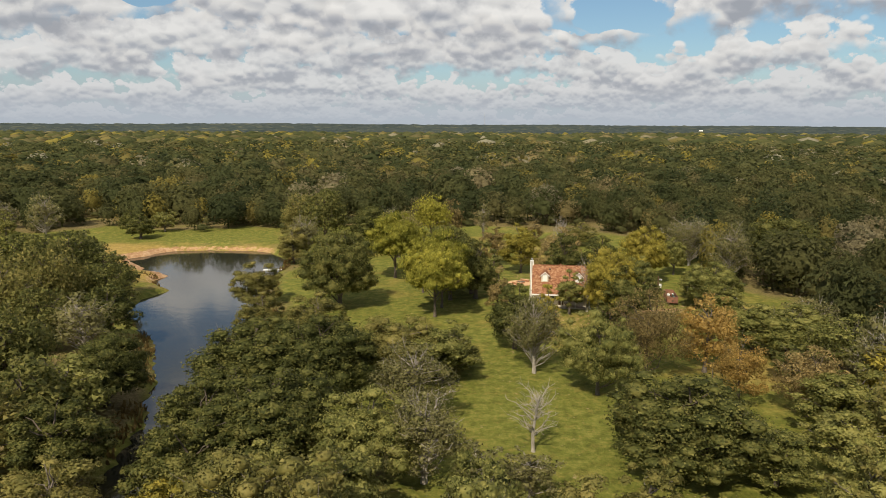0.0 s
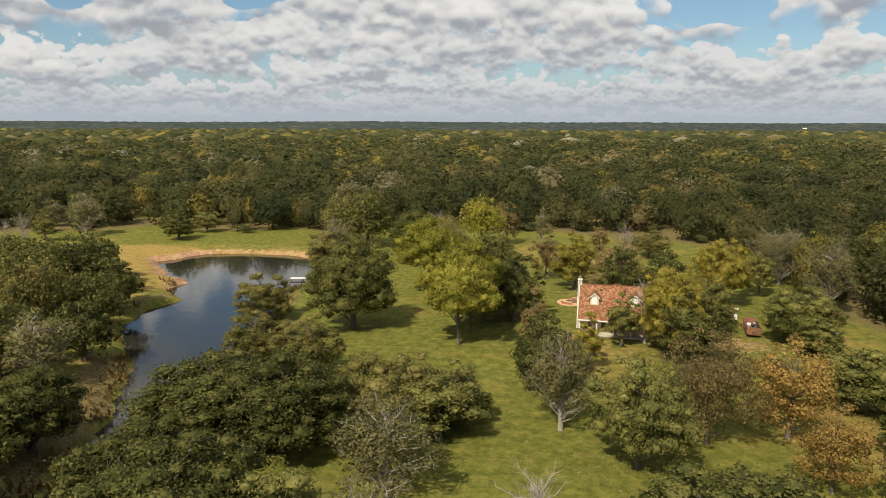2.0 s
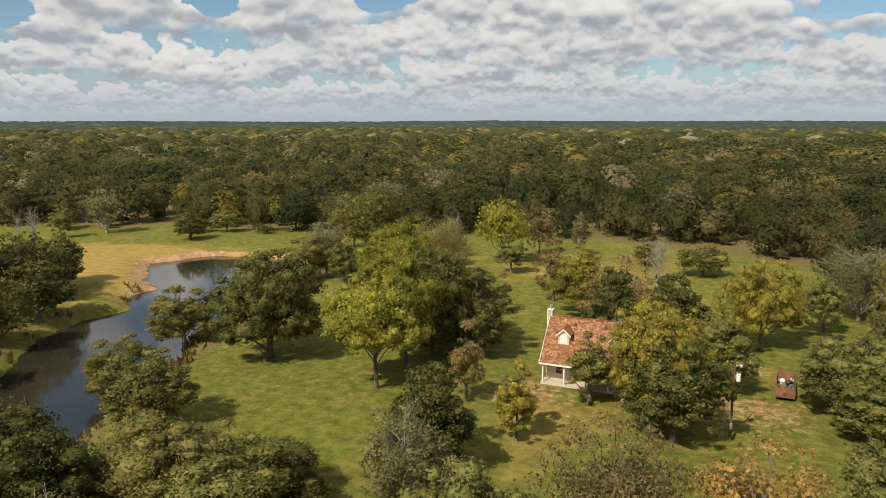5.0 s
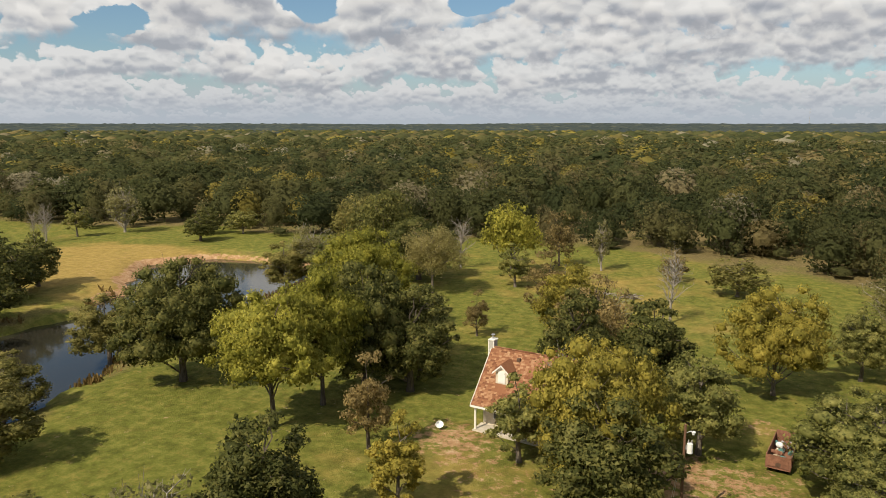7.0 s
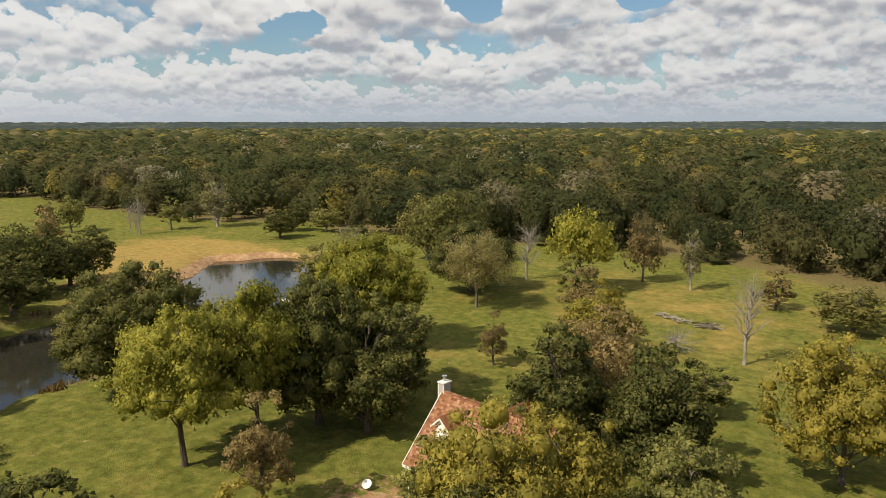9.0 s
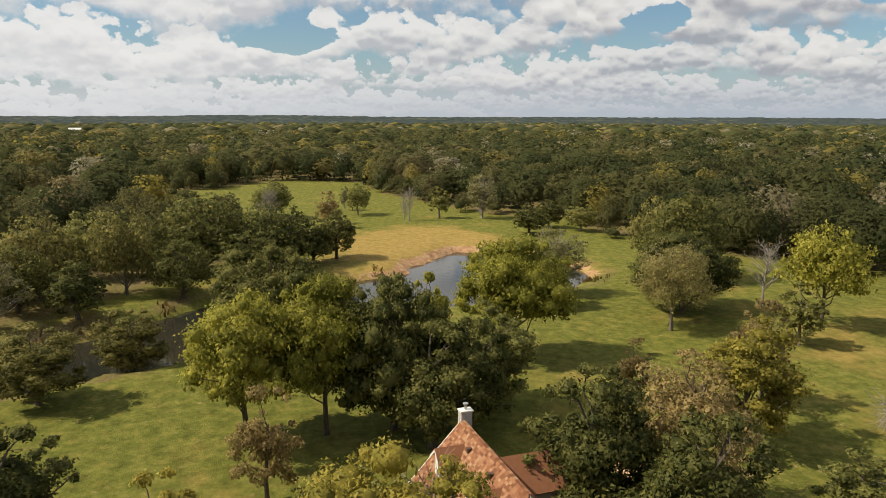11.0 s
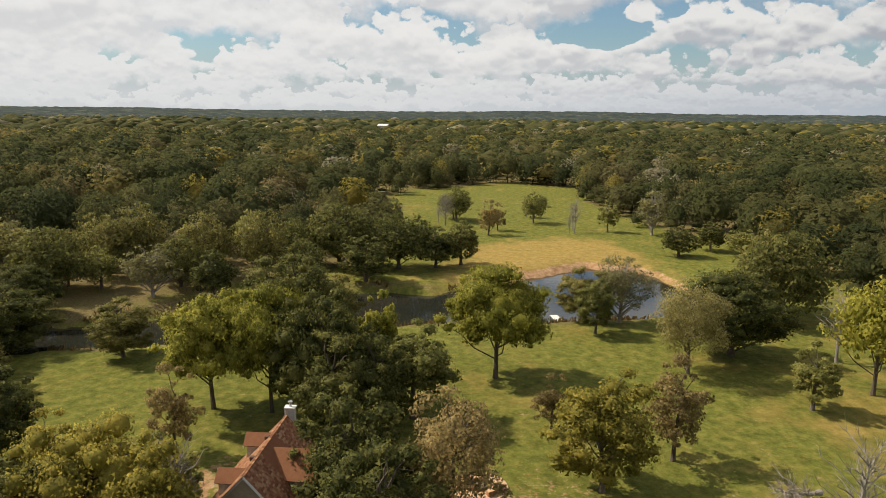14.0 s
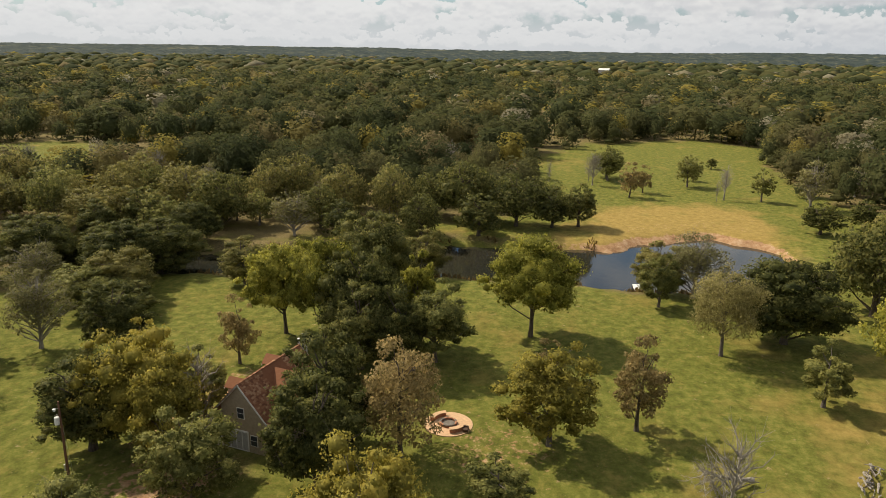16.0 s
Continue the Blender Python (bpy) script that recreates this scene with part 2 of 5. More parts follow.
def ground_material():
    m, g = material("meadow grass")
    c = coords(g)
    fine = g.noise(c, 0.6, 10.0, 0.74)
    mid = g.noise(c, 0.12, 4.0, 0.6)
    big = g.noise(c, 0.022, 3.0, 0.55)
    blades = g.noise(c, 9.0, 3.0, 0.7)
    green = g.ramp(fine, [(0.30, (0.058, 0.070, 0.013)), (0.5, (0.132, 0.142, 0.027)), (0.68, (0.235, 0.222, 0.055))])
    dry = g.ramp(fine, [(0.25, (0.19, 0.135, 0.035)), (0.7, (0.40, 0.285, 0.09))])
    drift = g.math("ADD", g.math("MULTIPLY", mid, 0.6), g.math("MULTIPLY", big, 0.55))
    a_dry = g.t.nodes.new("ShaderNodeAttribute")
    a_dry.attribute_name = "dry"
    a_sand = g.t.nodes.new("ShaderNodeAttribute")
    a_sand.attribute_name = "sand"
    dry_f = g.smooth(g.math("ADD", drift, g.math("MULTIPLY", a_dry.outputs["Fac"], 0.30)), 0.58, 0.86)
    col = g.mix(dry_f, green, dry)
    tuft = g.smooth(g.noise(c, 0.55, 8.0, 0.8), 0.50, 0.64)
    col = g.mix(g.math("MULTIPLY", tuft, 0.32), col, dry)
    litter = g.ramp(g.noise(c, 2.4, 5.0, 0.75), [(0.3, (0.075, 0.062, 0.026)), (0.5, (0.16, 0.125, 0.055)), (0.65, (0.25, 0.195, 0.085))])
    a_wood = g.t.nodes.new("ShaderNodeAttribute")
    a_wood.attribute_name = "litter"
    col = g.mix(g.smooth(g.math("ADD", a_wood.outputs["Fac"], g.math("MULTIPLY", g.math("SUBTRACT", mid, 0.5), 1.6)), 0.35, 0.95), col, litter)
    sand = g.ramp(fine, [(0.3, (0.20, 0.105, 0.052)), (0.52, (0.40, 0.245, 0.135)), (0.7, (0.55, 0.41, 0.27))])
    spk = g.noise(c, 0.9, 5.0, 0.75)
    sand_f = g.smooth(g.math("ADD", a_sand.outputs["Fac"], g.math("MULTIPLY", g.math("SUBTRACT", spk, 0.5), 1.5)), 0.42, 0.62)
    col = g.mix(sand_f, col, sand)
    bare = g.smooth(g.noise(c, 0.75, 6.0, 0.72), 0.62, 0.69)
    col = g.mix(g.math("MULTIPLY", bare, 0.75), col, (0.36, 0.27, 0.15))
    h = g.math("ADD", g.math("MULTIPLY", fine, 0.6), g.math("MULTIPLY", blades, 0.4))
    finish(g, col, 0.95, bump=h, bump_d=0.3, spec=0.1)
    return m


GRASS = ground_material()


def plain(name, colour, rough=0.7, metal=0.0, var=0.25, scale=3.0, bump=0.01, spec=0.3):
    """Painted or natural surface with grain at two scales."""
    m, g = material(name)
    c = coords(g)
    f = g.math("ADD", g.math("MULTIPLY", g.noise(c, scale, 4.0, 0.65), 0.6), g.math("MULTIPLY", g.noise(c, scale * 9, 3.0, 0.6), 0.4))
    lo = tuple(v * (1 - var) for v in colour)
    hi = tuple(min(1, v * (1 + var)) for v in colour)
    col = g.ramp(f, [(0.3, lo), (0.7, hi)])
    finish(g, col, rough, metal, bump=f, bump_d=bump, spec=spec)
    return m


def shingle_material():
    m, g = material("terracotta shingles")
    isl = g.t.nodes.new("ShaderNodeNewGeometry").outputs["Random Per Island"]
    c = coords(g)
    f = g.math("ADD", g.math("MULTIPLY", isl, 0.75), g.math("MULTIPLY", g.noise(c, 2.5, 4.0, 0.6), 0.35))
    col = g.ramp(f, [(0.05, (0.115, 0.046, 0.026)), (0.4, (0.21, 0.092, 0.048)), (0.75, (0.29, 0.145, 0.078)), (1.0, (0.39, 0.25, 0.15))])
    finish(g, col, 0.85, bump=g.noise(c, 30, 3.0), bump_d=0.01, spec=0.15)
    return m


SHINGLE = shingle_material()
CREAM = plain("cream siding", (0.56, 0.50, 0.40), 0.7)
WHITE = plain("white painted wood", (0.74, 0.72, 0.67), 0.55, var=0.1)
TAN = plain("tan siding", (0.36, 0.29, 0.20), 0.75)
GREYSIDE = plain("grey siding", (0.40, 0.385, 0.35), 0.7)
CONCRETE = plain("concrete", (0.48, 0.43, 0.36), 0.9, scale=1.2)
DARKWOOD = plain("dark wood", (0.10, 0.06, 0.04), 0.7)
POLEWOOD = plain("creosoted pole wood", (0.14, 0.075, 0.045), 0.85, scale=2)
RUST = plain("rusty steel", (0.20, 0.095, 0.06), 0.8, var=0.55, scale=1.5)
STEEL = plain("galvanised steel", (0.55, 0.56, 0.57), 0.4, 0.7, var=0.1)
PATIO = plain("sandy pit paving", (0.52, 0.34, 0.20), 0.9)
BRICKM = plain("red-brown brick", (0.34, 0.16, 0.09), 0.85, var=0.35, scale=4)
ASH = plain("ash and charred stone", (0.16, 0.14, 0.12), 0.95, var=0.5, scale=3)
PAINTW = plain("chalky white enamel", (0.72, 0.72, 0.70), 0.35, var=0.06)
GLAZE, _g = material("dark window glass")
finish(_g, (0.05, 0.055, 0.06), 0.08, spec=0.6)


def water_material():
    m, g = material("pond water")
    c = coords(g)
    w1 = g.noise(c, 0.5, 2.0, 0.5)
    w2 = g.noise(c, 3.0, 3.0, 0.5)
    h = g.math("ADD", g.math("MULTIPLY", w1, 0.7), g.math("MULTIPLY", w2, 0.3))
    mud = g.ramp(g.noise(c, 0.05, 2.0), [(0.35, (0.02, 0.022, 0.018)), (0.7, (0.034, 0.03, 0.02))])
    finish(g, mud, 0.06, bump=h, bump_d=0.012, spec=0.5)
    return m


WATER = water_material()


# ---------------------------------------------------------------- building helpers
def mesh_object(name, bm, mat, parent=None):
    me = bpy.data.meshes.new(name)
    bm.to_mesh(me)
    bm.free()
    me.materials.append(mat)
    ob = new(name, me)
    ob.parent = parent
    return ob


def part(name, bm, mat, parent, label=""):
    ob = mesh_object(name, bm, mat, parent)
    if label:
        ob["label"] = label
    return ob


def thing(name, m, label, category, group="", kind=""):
    ob = new(name)
    ob.empty_display_size = 0.3
    ob.matrix_basis = m
    return tagged(ob, label, category, group, kind)


def box(bm, lo, hi, bevel=0.0):
    lo, hi = Vector(lo), Vector(hi)
    r = bmesh.ops.create_cube(bm, size=1.0)
    bmesh.ops.scale(bm, vec=hi - lo, verts=r["verts"])
    bmesh.ops.translate(bm, vec=(lo + hi) / 2, verts=r["verts"])
    if bevel:
        es = {e for v in r["verts"] for e in v.link_edges}
        bmesh.ops.bevel(bm, geom=list(es), offset=bevel, segments=2, affect="EDGES")
    return r["verts"]


def boxed(lo, hi, bevel=0.0):
    bm = bmesh.new()
    box(bm, lo, hi, bevel)
    return bm


def prism(pts, thick):
    """A slab: the polygon pts, thickened along its normal (backwards)."""
    bm = bmesh.new()
    pts = [Vector(p) for p in pts]
    nrm = (pts[1] - pts[0]).cross(pts[2] - pts[0]).normalized()
    top = [bm.verts.new(p) for p in pts]
    bot = [bm.verts.new(p - nrm * thick) for p in pts]
    bm.faces.new(top)
    bm.faces.new(bot[::-1])
    for i in range(len(pts)):
        j = (i + 1) % len(pts)
        bm.faces.new((top[j], top[i], bot[i], bot[j]))
    bmesh.ops.recalc_face_normals(bm, faces=bm.faces)
    return bm


def tube(bm, path, radii, sides=7, cap=True):
    """A round limb along path."""
    rings = []
    for i, p in enumerate(path):
        p = Vector(p)
        d = (Vector(path[min(i + 1, len(path) - 1)]) - Vector(path[max(i - 1, 0)])).normalized()
        a = d.orthogonal().normalized()
        b = d.cross(a)
        if rings:
            a = (prev - d * prev.dot(d)).normalized()
            b = d.cross(a)
        prev = a
        rings.append([bm.verts.new(p + (a * math.cos(2 * math.pi * k / sides) + b * math.sin(2 * math.pi * k / sides)) * radii[i]) for k in range(sides)])
    for r0, r1 in zip(rings, rings[1:]):
        for k in range(sides):
            bm.faces.new((r0[k], r0[(k + 1) % sides], r1[(k + 1) % sides], r1[k]))
    if cap:
        bm.faces.new(rings[-1])
        bm.faces.new(rings[0][::-1])


def cyl(r, h, sides=16, r2=None):
    bm = bmesh.new()
    tube(bm, [(0, 0, 0), (0, 0, h)], [r, r if r2 is None else r2], sides)
    bmesh.ops.recalc_face_normals(bm, faces=bm.faces)
    return bm


# ---------------------------------------------------------------- the land
POND_Z = -1.85
EAST = "-23,20 -24,50 -20.5,78 -28,101 -30,112 -32.5,129 -35,140 -41,152 -42.5,167 -43,176 -43.6,188 -44,198 -46,208 -52,217"
WEST = "-60,219 -75,220 -84,217 -91,205 -85,196 -79,188 -71.5,181 -71,172.5 -64,165 -67,157 -66,146 -57,131 -48,117 -42,99 -38,80 -36,50 -34,20"
SHORE = np.array([[float(v) for v in p.split(",")] for p in (EAST + " " + WEST).split()])


def signed(px, py, poly):
    """Distance to a closed outline, below zero inside."""
    d = np.full(px.shape, 1e9)
    inside = np.zeros(px.shape, bool)
    for (ax, ay), (bx, by) in zip(poly, np.roll(poly, -1, 0)):
        ex, ey = bx - ax, by - ay
        t = np.clip(((px - ax) * ex + (py - ay) * ey) / (ex * ex + ey * ey), 0, 1)
        d = np.minimum(d, np.hypot(px - ax - t * ex, py - ay - t * ey))
        if ay != by:
            inside ^= ((ay > py) != (by > py)) & (px < (bx - ax) * (py - ay) / (by - ay) + ax)
    return np.where(inside, -d, d)


def wave(x, y, s, seed=0.0):
    """Smooth cheap noise in -1..1."""
    return (np.sin(x / s + 1.7 * np.sin(y / s * 0.7 + seed) + seed) + np.sin(y / s * 1.3 + 1.3 * np.sin(x / s * 0.9 + 2 * seed) + 3 * seed)
            + 0.6 * np.sin((x + y) / s * 1.9 + seed * 5) + 0.6 * np.sin((x - 1.4 * y) / s * 2.3 + seed * 7)) / 3.2


CLEARING = np.array([[float(v) for v in p.split(",")] for p in (
    "8,60 26,60 46,66 50,76 47,92 52,108 60,128 74,142 58,168 70,185 70,225 61,234 50,243 35,247 19,260 3,260 -15,270 -34,260 -50,252 "
    "-69,254 -96,245 -118,255 -135,239 -206,231 -262,240 -285,212 -250,163 -196,148 -160,152 -128,165 -98,162 -75,140 "
    "-66,126 -50,116 -44,100 -40,84 -37,64 -22,64 -12,76 -4,92 0,62").split()])
MEADOW2 = np.array([[float(v) for v in p.split(",")] for p in "-146,-100 -175,-58 -160,-18 -198,20 -240,50 -225,72 -180,66 -150,25 -110,0 -85,-15 -95,-60".split()])


def land(x, y):
    s = signed(x, y, SHORE) + 1.3 * wave(x, y, 3.1, 0.4) + 0.5 * wave(x, y, 1.1, 1.4)
    k = np.clip(s / 7.0, 0, 1)
    bank = POND_Z - 0.1 + (0 - POND_Z + 0.1) * np.sqrt(k) * (1.2 - 0.2 * k)
    z = np.where(s < 0, POND_Z - 0.1 + np.maximum(s * 0.35, -1.6), np.minimum(bank, 0.0))
    far = np.hypot(x - 20, y - 120)
    z = z + np.clip((s - 5) / 20, 0, 1) * 0.18 * wave(x, y, 17.0, 0.9)
    z = z + np.clip((far - 1500) / 3000, 0, 1) ** 2 * 24 * (1 + 0.35 * wave(x, y, 700.0, 2.2))
    return z, s


def axis(lo, hi, c0, c1):
    """Grid lines: close in the middle, wider apart outwards."""
    mid = np.arange(lo, hi + 0.01, 1.25)
    out, v, st = [], hi, 1.25
    while v < c1:
        st *= 1.09
        v += st
        out.append(v)
    inn, v, st = [], lo, 1.25
    while v > c0:
        st *= 1.09
        v -= st
        inn.append(v)
    return np.array(inn[::-1] + list(mid) + out)


def build_ground():
    xs, ys = axis(-150, 75, -4900, 4900), axis(40, 255, -4900, 4900)
    X, Y = np.meshgrid(xs, ys)
    Z, s = land(X, Y)
    nx, ny = len(xs), len(ys)
    idx = np.arange(nx * ny).reshape(ny, nx)
    quads = np.stack([idx[:-1, :-1], idx[:-1, 1:], idx[1:, 1:], idx[1:, :-1]], -1).reshape(-1, 4)
    me = bpy.data.meshes.new("ground")
    me.from_pydata(np.stack([X, Y, Z], -1).reshape(-1, 3).tolist(), [], quads.tolist())
    me.shade_smooth()
    me.materials.append(GRASS)

    def blob(x, y, r):
        return np.exp(-((X - x) ** 2 + (Y - y) ** 2) / (r * r))
    north = np.clip((Y - 165) / 20, 0, 1) * np.clip((-48 - X) / 8, 0, 1) * np.clip((-X * 0 + 226 - Y) / 12, 0, 1)
    sand = np.clip(1.1 - np.abs(s - 0.8) / 2.4, 0, 1) * (0.22 + 0.78 * north) + 0.36 * np.exp(-((s - 9) / 8) ** 2) * north
    sand += 0.19 * blob(25, 135, 17) + 0.22 * blob(45, 134, 15) + 0.10 * blob(20, 176, 20) + 0.14 * blob(25, 200, 30) + 0.20 * blob(18, 141, 5) + 0.16 * blob(25, 133, 6) + 0.12 * blob(28, 126, 5) + 0.42 * blob(36, 143, 6) + 0.30 * blob(47, 143, 7) + 0.45 * blob(46, 157, 4) + 0.3 * blob(22, 172, 9) + 0.28 * blob(14, 140, 8)
    dry = 1.3 * north * np.clip(1 - (s - 20) / 22, 0, 1) + 0.4 * blob(25, 215, 20) + 0.35 * blob(0, 235, 22) + 0.5 * blob(47, 105, 12) + 0.15 * blob(18, 195, 14) + 0.35 * blob(25, 135, 12)
    c = np.minimum(signed(X, Y, CLEARING), signed(X, Y, MEADOW2))
    litter = np.clip((c + 4) / 12, 0, 1) * 0.9 + 0.75 * np.clip(1 - np.abs(s - 3) / 5, 0, 1) * (1 - north) + 0.5 * blob(33, 148, 9)
    for nm, arr in (("sand", sand), ("dry", dry), ("litter", litter)):
        a = me.attributes.new(nm, "FLOAT", "POINT")
        a.data.foreach_set("value", np.clip(arr, 0, 1).astype(np.float32).ravel())
    tagged(new("ground", me), "grassy meadow with dry patches, sandy banks and leaf litter", "ground", kind="structure")


build_ground()


def build_water():
    """The pond and its creek: one level sheet, its rim tucked under the banks."""
    bm = bmesh.new()
    bm.faces.new([bm.verts.new((x, y, POND_Z)) for x, y in ((-104, 8), (-8, 8), (-8, 232), (-104, 232))])
    tagged(mesh_object("water", bm, WATER), "still dark pond water mirroring clouds and trees", "water", kind="structure")


build_water()


# ---------------------------------------------------------------- trees
def leaves(rng, blobs, n, size, up=0.3, corners=4, round_off=0.5):
    """Leaf sprays as small folded faces on and in a cluster of clumps; returns verts, faces and soft normals."""
    w = np.array([b[3] ** 2 for b in blobs])
    pick = rng.choice(len(blobs), n, p=w / w.sum())
    B = np.array(blobs)[pick]
    d = rng.normal(size=(n, 3))
    d[:, 2] += up
    d /= np.linalg.norm(d, axis=1, keepdims=True)
    rad = B[:, 3] * (0.40 + 0.66 * rng.random(n) ** 0.6 + 0.45 * (rng.random(n) < 0.12) * rng.random(n))
    p = B[:, :3] + d * rad[:, None] * np.array([1.08, 1.08, 0.66])
    nrm = d * 0.8 + rng.normal(size=(n, 3)) * 0.6 + np.array([0, 0, 0.25])
    nrm /= np.linalg.norm(nrm, axis=1, keepdims=True)
    mid = np.array(blobs)[:, :3].mean(0)
    out = p - mid
    out /= np.linalg.norm(out, axis=1, keepdims=True) + 1e-6
    soft = nrm * (1 - round_off) + (d * 0.62 + out * 0.38) * round_off
    soft /= np.linalg.norm(soft, axis=1, keepdims=True)
    a = np.cross(nrm, rng.normal(size=(n, 3)))
    a /= np.linalg.norm(a, axis=1, keepdims=True)
    b = np.cross(nrm, a)
    sz = size * (0.5 + 0.9 * rng.random(n))[:, None]
    k1, k2, k3, k4 = (0.6 + 0.8 * rng.random((4, n, 1)))
    fold = nrm * sz * 0.22
    if corners == 4:
        v = np.stack([p + a * sz * k1, p + b * sz * 0.62 * k2 - fold, p - a * sz * k3, p - b * sz * 0.62 * k4 - fold], 1)
    else:
        v = np.stack([p + a * sz * k1, p - a * sz * 0.6 * k3 + b * sz * 0.9 * k2, p - a * sz * 0.6 * k3 - b * sz * 0.9 * k4], 1)
    return v.reshape(-1, 3), np.arange(corners * n).reshape(-1, corners), np.repeat(soft, corners, 0)


def crown_blobs(rng, h, r, base, n, ragged=0.25):
    """Clumps set on a lobed, domed crown from base to h, with some inside."""
    out = []
    zc = base + (h - base) * 0.36
    ph = rng.random(6) * 6.283
    for i in range(n):
        ang = i * 2.39996 + rng.random() * 0.7
        cz = 1.0 - 1.84 * (i + 0.5) / n
        cr = math.sqrt(1 - cz * cz)
        lobe = 1 + 0.5 * ragged * (math.sin(2 * ang + ph[0]) + math.sin(3 * ang + 4 * cz + ph[1])) - ragged * rng.random() * 0.8
        br = r * (0.11 + 0.17 * rng.random() ** 1.5)
        rr = max(0.0, r - br) * cr * min(lobe, 1.12)
        up = (h - zc) if cz > 0 else (zc - base)
        z = zc + cz * (up - br * 0.75) * min(lobe, 1.0)
        out.append((rr * math.cos(ang), rr * math.sin(ang), z, br))
    for i in range(max(3, n // 6)):
        ang = i * 2.4 + ph[2]
        out.append((0.42 * r * math.cos(ang), 0.42 * r * math.sin(ang), zc + (h - zc) * (0.05 + 0.4 * rng.random()), r * 0.33))
    return out


def limb(bm, rng, a, b, r0, r1, sides=5, wob=0.09, seg=3):
    a, b = Vector(a), Vector(b)
    ln = (b - a).length
    pts, rad = [], []
    for i in range(seg + 1):
        t = i / seg
        p = a.lerp(b, t)
        if 0 < i:
            p += Vector(rng.normal(size=3)) * wob * ln * (0.5 if i == seg else 1.0) * 0.6
        p.z += math.sin(t * math.pi) * 0.05 * ln
        pts.append(p)
        rad.append(r0 + (r1 - r0) * t)
    tube(bm, pts, rad, sides, cap=False)
    return pts


def trunk_mesh(rng, h, base, r0, blobs, twigs):
    """Flared trunk, main limbs out to the clumps, and twigs on them."""
    bm = bmesh.new()
    lean = rng.normal(size=2) * 0.03 * h
    top = base + (h - base) * 0.62
    path, rad = [], []
    for i, t in enumerate((0, 0.03, 0.12, 0.35, 0.6, 0.8, 1.0)):
        path.append(Vector((lean[0] * t * t + 0.12 * math.sin(5 * t), lean[1] * t * t, top * t - (0.4 if i == 0 else 0))))
        rad.append(r0 * (1.6, 1.25, 1.0, 0.85, 0.66, 0.48, 0.22)[i])
    tube(bm, path, rad, 8)
    for k, (x, y, z, br) in enumerate(blobs):
        if twigs < 4 and (k % 3 or z < base + 0.3 * (h - base)):
            continue
        t = min(0.95, max(base / top + 0.04, (z - 0.45 * math.hypot(x, y)) / top))
        q = t * (len(path) - 1)
        i = min(int(q), len(path) - 2)
        s = path[i].lerp(path[i + 1], q - i)
        pts = limb(bm, rng, s, (x, y, z), r0 * 0.34, r0 * 0.1, 4)
        for _ in range(twigs):
            q = pts[rng.integers(1, len(pts))]
            out = Vector((x, y, z - base)).normalized()
            d = Vector(rng.normal(size=3)) * 0.75 + out + Vector((0, 0, 0.35))
            limb(bm, rng, q, q + d.normalized() * br * (1.0 + 0.7 * rng.random()), r0 * 0.1, r0 * 0.03, 3, 0.1, 1)
    bmesh.ops.recalc_face_normals(bm, faces=bm.faces)
    return bm


def leaf_object(name, v, f, soft, mat, parent):
    me = bpy.data.meshes.new(name)
    me.from_pydata(v.tolist(), [], f.tolist())
    me.shade_smooth()
    me.normals_split_custom_set_from_vertices(soft.tolist())
    me.materials.append(mat)
    ob = new(name, me)
    ob.parent = parent
    return ob


def with_cores(rng, blobs, v, f, soft):
    """Adds the dense inside of each clump, a rough knot of foliage under its outer sprays."""
    bm = bmesh.new()
    bmesh.ops.create_icosphere(bm, subdivisions=1, radius=1.0)
    bm.verts.index_update()
    d = np.array([q.co[:] for q in bm.verts])
    cf = np.array([[q.index for q in face.verts] for face in bm.faces])
    bm.free()
    V, F, N, off = [v], [f], [soft], len(v)
    for x, y, z, br in blobs:
        k = br * (0.5 + 0.3 * rng.random((len(d), 1)))
        V.append(np.array([x, y, z]) + d * k * np.array([1.05, 1.05, 0.68]))
        F.append(cf + off)
        N.append(d)
        off += len(d)
    return np.concatenate(V), np.concatenate(F), np.concatenate(N)


# leaf cover, leaf size, crown base share, twigs, trunk share, raggedness, bark, label
SPECIES = {
    "oak": (1.25, 0.27, 0.09, 1, 0.030, 0.20, BARK, "dark green live oak with a dense rounded crown"),
    "green": (1.0, 0.26, 0.12, 2, 0.024, 0.32, BARK_MID, "mid-green broadleaf tree with a loose crown"),
    "olive": (1.0, 0.26, 0.10, 2, 0.024, 0.28, BARK_MID, "olive-green tree with a soft rounded crown"),
    "yellow": (1.05, 0.28, 0.27, 1, 0.022, 0.32, BARK, "tall yellow-green tree with a lobed autumn crown"),
    "gold": (0.95, 0.25, 0.08, 2, 0.020, 0.34, BARK_MID, "golden-green autumn tree with a loose crown"),
    "orange": (0.8, 0.24, 0.08, 3, 0.022, 0.36, BARK_MID, "orange-brown autumn oak with thinning leaves"),
    "brown": (0.8, 0.24, 0.08, 3, 0.022, 0.36, BARK, "brown autumn oak with withering leaves"),
    "tawny": (0.85, 0.25, 0.2, 3, 0.022, 0.34, BARK_MID, "tan-green autumn tree with a loose rounded crown"),
    "pale": (0.6, 0.24, 0.2, 5, 0.024, 0.36, BARK_PALE, "pale thin-leaved tree with bleached limbs"),
    "bare": (0.0, 0.2, 0.3, 8, 0.020, 0.35, BARK_PALE, "leafless grey tree with bleached branches"),
}
SIZES = ((3.2, 9.5), (4.8, 11.5), (7.5, 13.5))      # crown radius and height of the small, middle and large trees
PROTO = {}


